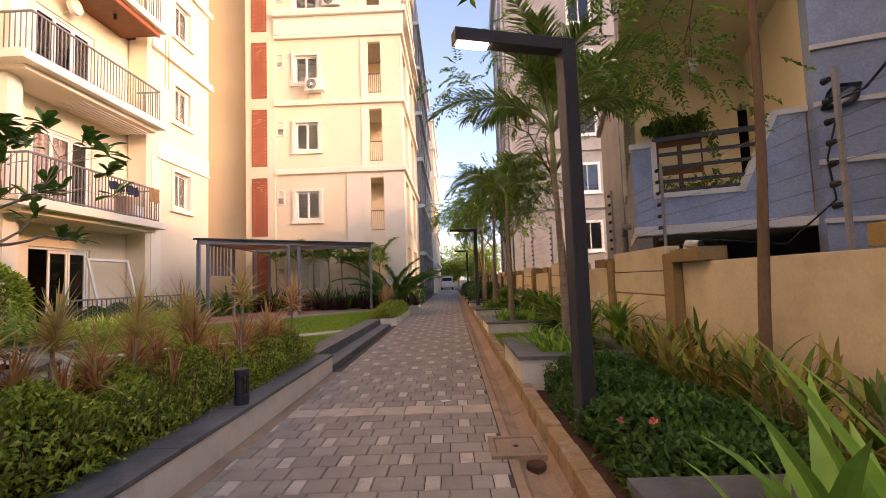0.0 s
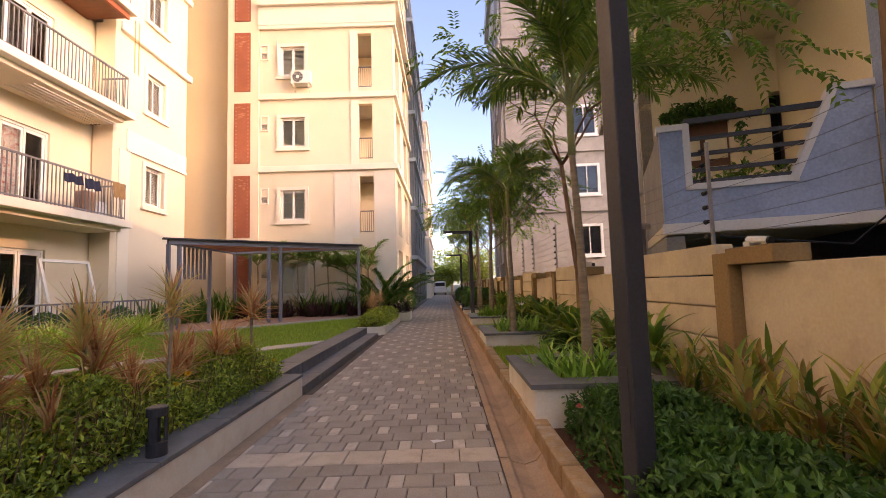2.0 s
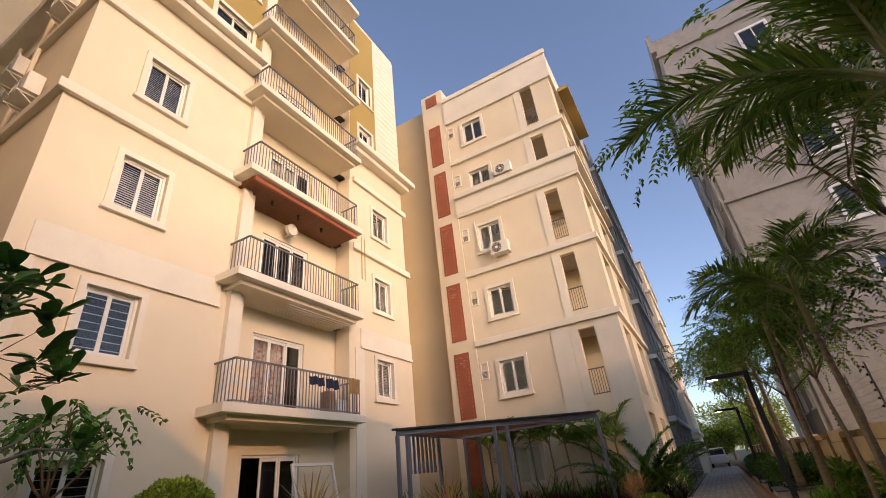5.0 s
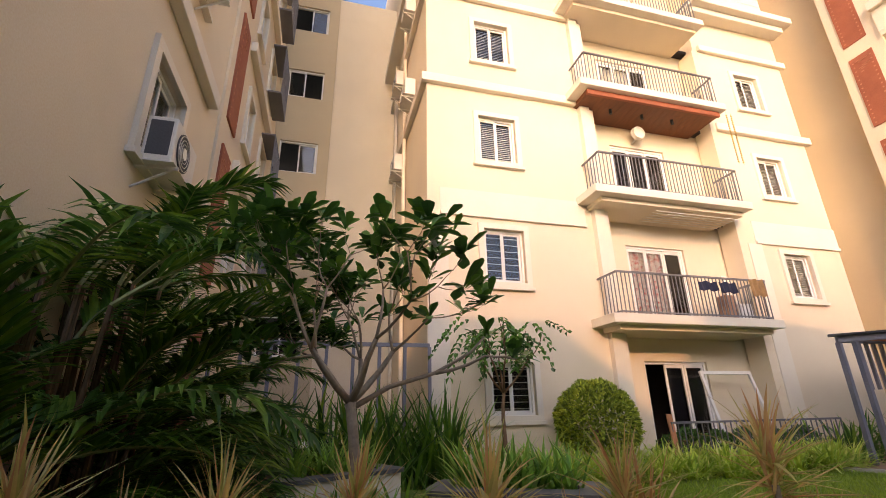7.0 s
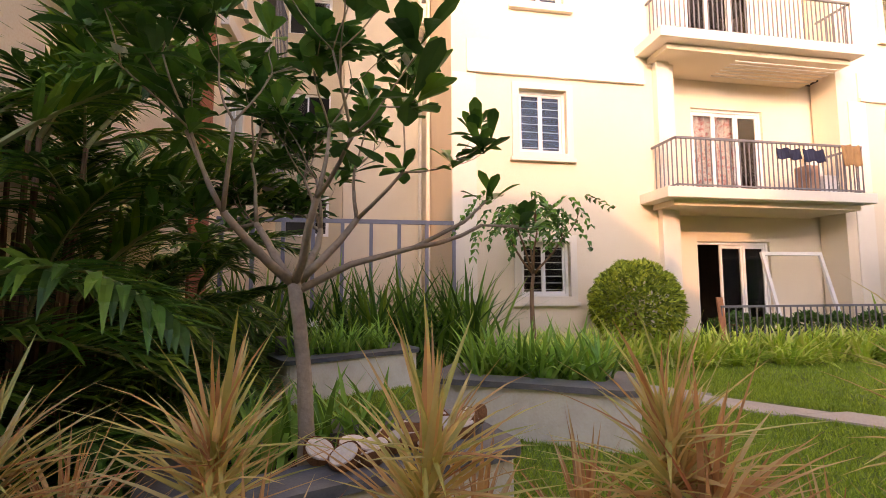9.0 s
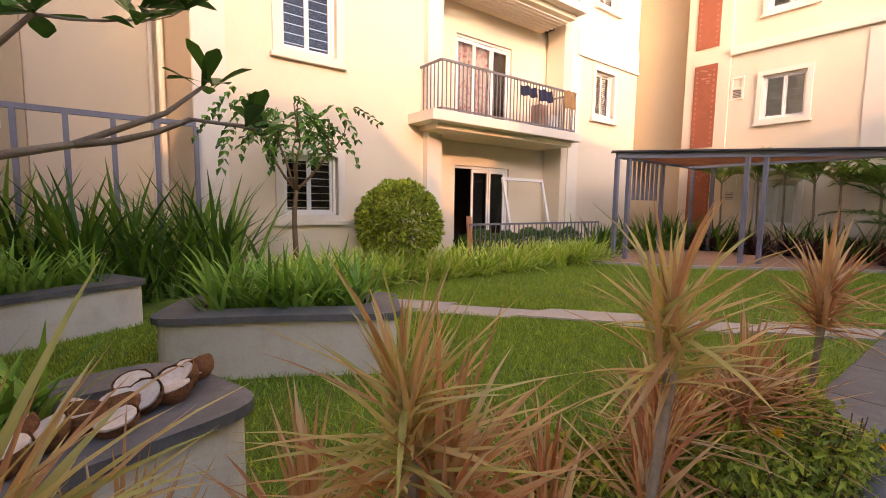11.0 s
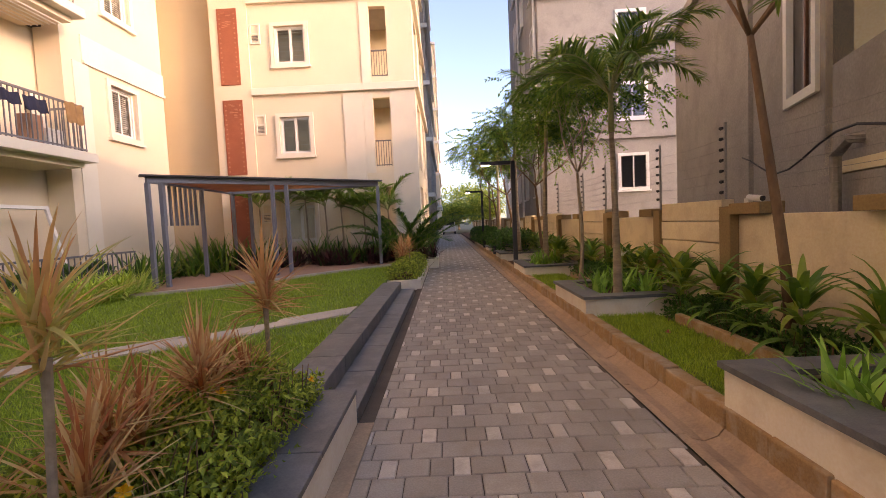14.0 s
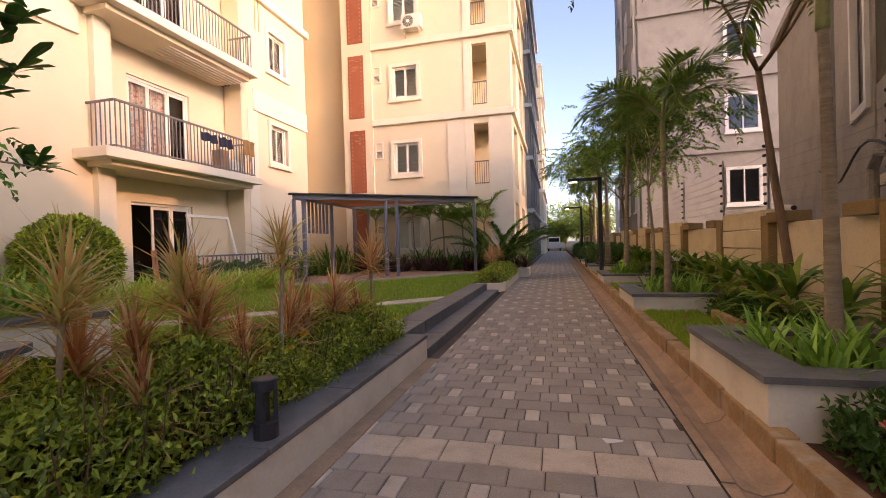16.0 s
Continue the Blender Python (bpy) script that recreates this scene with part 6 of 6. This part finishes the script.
def frangipani(x, y, z):
    t = thing("frangipani_tree", pose(x, y, z) @ Matrix.Scale(0.94, 4), "frangipani tree with bare forked limbs and leaf rosettes", "tree")
    rnd = random.Random(11)
    g, tips = Geo(), []
    g.tube([(0, 0, -0.1), (0.0, 0.0, 0.25), (-0.02, -0.02, 0.55), (-0.03, -0.05, 0.8), (-0.02, -0.08, 1.0)], [0.046, 0.042, 0.038, 0.036, 0.036], 10)
    base = Vector((-0.02, -0.08, 0.99))
    for k in range(5):
        a = 2 * math.pi * k / 5 + 0.4
        limbs(g, base, Vector((math.cos(a), math.sin(a), 0.85)).normalized(), 0.5, 0.026, 3, tips, rnd, 0.85, 3, 0.08, (2, 3), 0.4)
    # one long low limb that reaches out over the lawn
    g.tube([(-0.02, -0.08, 0.95), (-0.1, 0.2, 1.1), (-0.14, 0.55, 1.2), (-0.2, 0.85, 1.36), (-0.25, 1.0, 1.5)], [0.022, 0.018, 0.014, 0.011, 0.008], 7)
    limbs(g, Vector((-0.14, 0.55, 1.2)), Vector((0.2, 0.9, 0.15)).normalized(), 0.4, 0.016, 1, tips, rnd, 0.7, 3, 0.1, (2, 2))
    tips.append((Vector((-0.25, 1.0, 1.5)), Vector((0, 0.5, 0.8))))
    part("trunk", g, BARKG, t, smooth=True)
    lv = Geo()
    for p, d in tips:
        n = 9
        a = RNG.uniform(0, 6.283, n)
        lv.arr(*ribbons(np.tile(tuple(p), (n, 1)) + RNG.normal(0, 0.018, (n, 3)), a, RNG.uniform(-0.2, 1.2, n), RNG.uniform(0.11, 0.21, n), RNG.uniform(0.055, 0.078, n), RNG.uniform(0.1, 0.7, n), 5, 0.2, 0.5, None, True))
    part("leaves", lv, FRANGLEAF, t)
    fl = Geo()
    for p, d in tips[::7]:
        v, f = rosette(6, 0.07, 0.05, 0.3, 0.8, 0.3, 0.01, 0.05, 3)
        fl.arr(v + np.asarray(p), f)
    part("blossom", fl, FLOWER, t, "white blossoms")


frangipani(-1.9, 3.52, LZ + 0.34)


def leafy_tree(x, y, z, trunk, r, reach, depth, n_per, size, material, bark, label, seed, droop=-0.2, lean=(0, 0), clump_r=0.3, first=4, up=0.1, name="tree"):
    """A tree with a leaning trunk, forked limbs and leaf clumps at their ends."""
    t = thing(name, pose(x, y, z), label, "tree", "trees along the walkway" if name == "tree" else "")
    rnd = random.Random(seed)
    g, tips = Geo(), []
    pts = [(lean[0] * s * s + 0.04 * math.sin(s * 5 + seed), lean[1] * s * s + 0.04 * math.cos(s * 4 + seed), trunk * s - 0.1) for s in np.linspace(0, 1, 8)]
    g.tube(pts, [r * (1.15 - 0.5 * s) for s in np.linspace(0, 1, 8)], 10)
    base = Vector(pts[-1])
    for k in range(first):
        a = 2 * math.pi * k / first + rnd.uniform(-0.4, 0.4)
        limbs(g, base, Vector((math.cos(a), math.sin(a), rnd.uniform(0.5, 1.4))).normalized(), reach, r * 0.5, depth, tips, rnd, 0.7, 3, up)
    part("trunk", g, bark, t, smooth=True)
    lv = Geo()
    for p, d in tips:
        m = max(3, n_per // 6)
        off = RNG.normal(0, 1, (m, 3)) * clump_r * (0.8, 0.8, 0.5)
        ax = off / (np.linalg.norm(off, axis=1)[:, None] + 1e-6) + (0, 0, droop) + RNG.normal(0, 0.3, (m, 3))
        ax /= np.linalg.norm(ax, axis=1)[:, None]
        sd = np.cross(ax, (0.0, 0.0, 1.0)) + 1e-6
        sd /= np.linalg.norm(sd, axis=1)[:, None]
        pairs = 6
        for j in range(pairs):
            q = (j + 0.6) / pairs
            at = off + np.asarray(p) + ax * size * 2.3 * q + np.array((0, 0, -1.0)) * (q * q * size * 0.5)
            for sg in (-1, 1):
                dd = ax * 0.55 + sd * sg + (0, 0, -0.25) + RNG.normal(0, 0.15, (m, 3))
                lv.arr(*leaflets(at, dd, RNG.uniform(0.7, 1.1, m) * size * 0.75, RNG.uniform(0.26, 0.36, m) * size))
    part("crown", lv, material, t)
    return t


leafy_tree(3.92, 3.72, 0.1, 3.6, 0.04, 1.0, 2, 84, 0.13, TREELEAF, BARK, "slim brown-barked tree by the compound wall", 5, -0.6, (0.15, 0.1), 0.34, 5, -0.03)
leafy_tree(3.68, 8.0, 0.1, 3.05, 0.045, 0.85, 3, 52, 0.12, TREELEAF, BARK, "young tree with a curved reddish trunk", 8, -0.5, (-0.2, 0.15), 0.32)
leafy_tree(3.2, 12.6, 0.1, 2.3, 0.04, 0.8, 3, 40, 0.15, TREELEAF, BARKG, "slim leafy tree between planters", 12, -0.3, (0, 0), 0.32)
leafy_tree(3.4, 16.9, 0.1, 2.4, 0.045, 0.9, 3, 46, 0.17, TREELEAF, BARK, "slim leafy tree between planters", 15, -0.3, (-0.2, 0), 0.35)
leafy_tree(3.2, 21.0, 0.1, 2.4, 0.055, 1.0, 3, 42, 0.18, TREELEAF, BARK, "leafy tree far along the walkway", 19, -0.3, (-0.2, 0), 0.4)
leafy_tree(3.3, 27.0, 0.1, 2.4, 0.055, 1.0, 3, 30, 0.22, TREELEAF, BARK, "leafy tree far along the walkway", 23, -0.3, (-0.2, 0), 0.4)
# young tree with hanging leaves before the balcony block
leafy_tree(-6.75, 6.42, 0.2, 1.6, 0.045, 0.75, 1, 26, 0.23, FRANGLEAF, BARK, "young tree with drooping leaves before the balcony block", 31, -1.2, (0.05, 0.1), 0.22, 5, 0.3, "young_tree")
# round clipped bush
rb = thing("round_bush", pose(-6.95, 8.45, 0.15), "clipped round green bush before the balcony block", "bush")
n = 4200
d = sphere_dirs(n, -0.6)
n = len(d)
rad = 0.74 * (1 + 0.06 * np.sin(d[:, 0] * 9) * np.sin(d[:, 1] * 8 + d[:, 2] * 7)) * (1 - RNG.exponential(0.06, n))
part("foliage", Geo().arr(*leaflets(d * rad[:, None] + (0, 0, 1.0), d + RNG.normal(0, 0.6, (n, 3)) + (0, 0, 0.3), 0.11, 0.06)), HEDGELEAF, rb)
part("stem", Geo().tube([(0, 0, 0), (0, 0, 0.9)], 0.05, 8), BARK, rb)

# far greenery at the walkway's end
for k, (x, y, h, w) in enumerate(((-4, 84, 7, 5), (3, 88, 8, 6), (8, 80, 7, 5), (-10, 92, 8, 6), (14, 86, 8, 6), (1.5, 70, 4, 2.2), (5.5, 66, 5, 3.0), (-1.5, 72, 4, 2.4))):
    t = thing("far_tree", pose(x, y, 0), "yellow-green tree far down the walkway", "tree", "far trees")
    part("trunk", Geo().tube([(0, 0, 0), (0.1, 0, h * 0.6)], [0.2, 0.1], 8), BARK, t)
    n = 2600
    d = sphere_dirs(n)
    c = RNG.normal(0, 0.45, (9, 3)) * (w, w, h * 0.25)
    pick = RNG.integers(0, 9, len(d))
    part("crown", Geo().arr(*leaflets(c[pick] + d * RNG.uniform(0.6, 1.3, (len(d), 1)) * w * 0.42 + (0, 0, h * 0.65), d + (0, 0, -0.2), 0.45, 0.25)), FARLEAF, t)
van = thing("white_van", pose(1.0, 58, 0), "white van parked at the walkway's far end", "van")
part("body", Geo().box(-0.8, 0, 0.35, 0.8, 3.6, 1.1, 0.12).box(-0.72, 0.5, 1.05, 0.72, 3.4, 1.75, 0.15), HWHITE, van)
part("windscreen", Geo().box(-0.6, 0.46, 1.15, 0.6, 0.52, 1.6), BLACK, van)
for x in (-0.7, 0.7):
    for y in (0.7, 2.9):
        part("wheel", Geo().tube([(x - 0.09, y, 0.3), (x + 0.09, y, 0.3)], 0.3, 16), BLACK, van)

# ---- paving ----
def paver_geo(w, d, c=0.006):
    v = [(0, 0, -0.03), (w, 0, -0.03), (w, d, -0.03), (0, d, -0.03), (0, 0, -c), (w, 0, -c), (w, d, -c), (0, d, -c), (c, c, 0), (w - c, c, 0), (w - c, d - c, 0), (c, d - c, 0)]
    f = [(8, 9, 10, 11)] + [(a, (a + 1) % 4, (a + 1) % 4 + 4, a + 4) for a in range(4)] + [(a + 4, (a + 1) % 4 + 4, (a + 1) % 4 + 8, a + 8) for a in range(4)]
    return Geo().add(v, f)


ROW = 0.2
BANDS = [4.88 - 6.2, 4.88, 11.08, 17.28, 23.48, 29.7]
pave_near = new("walkway_paving")
tagged(pave_near, "grey pavers with pale accent pavers and bands", "paving", "", "structure")
cache = {}
far = {"g": Geo(), "a": Geo(), "b": Geo()}
mats = {"g": PAVE, "a": ACCENT, "b": BAND}
placed = 0
PX0, PX1 = 0.0, 2.05
y, row, rnd = -2.32, 0, random.Random(9)
while y < 60:
    band = any(abs(y - b) < ROW * 0.75 and y >= b - 0.02 for b in BANDS) and not any(abs(y - ROW - b) < ROW * 0.75 and y - ROW >= b - 0.02 for b in BANDS)
    depth = 0.28 if band else ROW
    cells = []
    if band:
        row = -1
        x = PX0
        for k in range(7):
            cells.append(("b", x, (PX1 - PX0) / 7))
            x += (PX1 - PX0) / 7
    else:
        seq = [("a", 0.105), ("g", 0.2), ("g", 0.14)] if row % 2 == 0 else [("g", 0.25), ("g", 0.195)]
        x = PX0 - 0.445 + (0.373 if row % 4 < 2 else 0.14) - (0.07 if row % 2 else 0.0)
        k = 0
        while x < PX1 - 0.02:
            kind, w = seq[k % len(seq)]
            a, b = max(x, PX0), min(x + w, PX1)
            if b - a > 0.03:
                cells.append((kind, a, b - a))
            x += w
            k += 1
    for kind, a, w in cells:
        tilt = (rnd.gauss(0, 0.25), rnd.gauss(0, 0.25))
        dz = rnd.gauss(0, 0.0012)
        if 3.9 < y < 9.2 and placed < 300:
            key = (kind, round(w, 3), depth)
            if key not in cache:
                cache[key] = paver_geo(w - 0.006, depth - 0.006).mesh("paver", mats[kind])
            part("paver", cache[key], None, pave_near, m=pose(a + 0.003, y + 0.003, dz, tilt[0], tilt[1], 0))
            placed += 1
        else:
            q = paver_geo(w - 0.006, depth - 0.006)
            far[kind].add([(vx + a + 0.003, vy + y + 0.003, vz + dz + vx * math.tan(radians(tilt[1])) * -1 + vy * math.tan(radians(tilt[0]))) for vx, vy, vz in q.v], q.f)
    y += depth
    row += 1
for kind, g in far.items():
    ob = part("paver_rows", g, mats[kind], pave_near)
    tagged(ob, {"g": "grey pavers", "a": "pale accent pavers", "b": "pale band pavers"}[kind], "", "", "stuff")
solid("paper_scrap", Geo().add([(0, 0, 0.004), (0.09, 0.02, 0.012), (0.1, 0.06, 0.006), (0.03, 0.05, 0.014), (-0.03, 0.07, 0.005), (0.02, 0.02, 0.002)], [(0, 1, 3), (1, 2, 3), (0, 3, 4), (0, 1, 5)]), HWHITE, "torn white paper scrap on the pavers", "litter", m=pose(1.55, 5.35, 0.0))
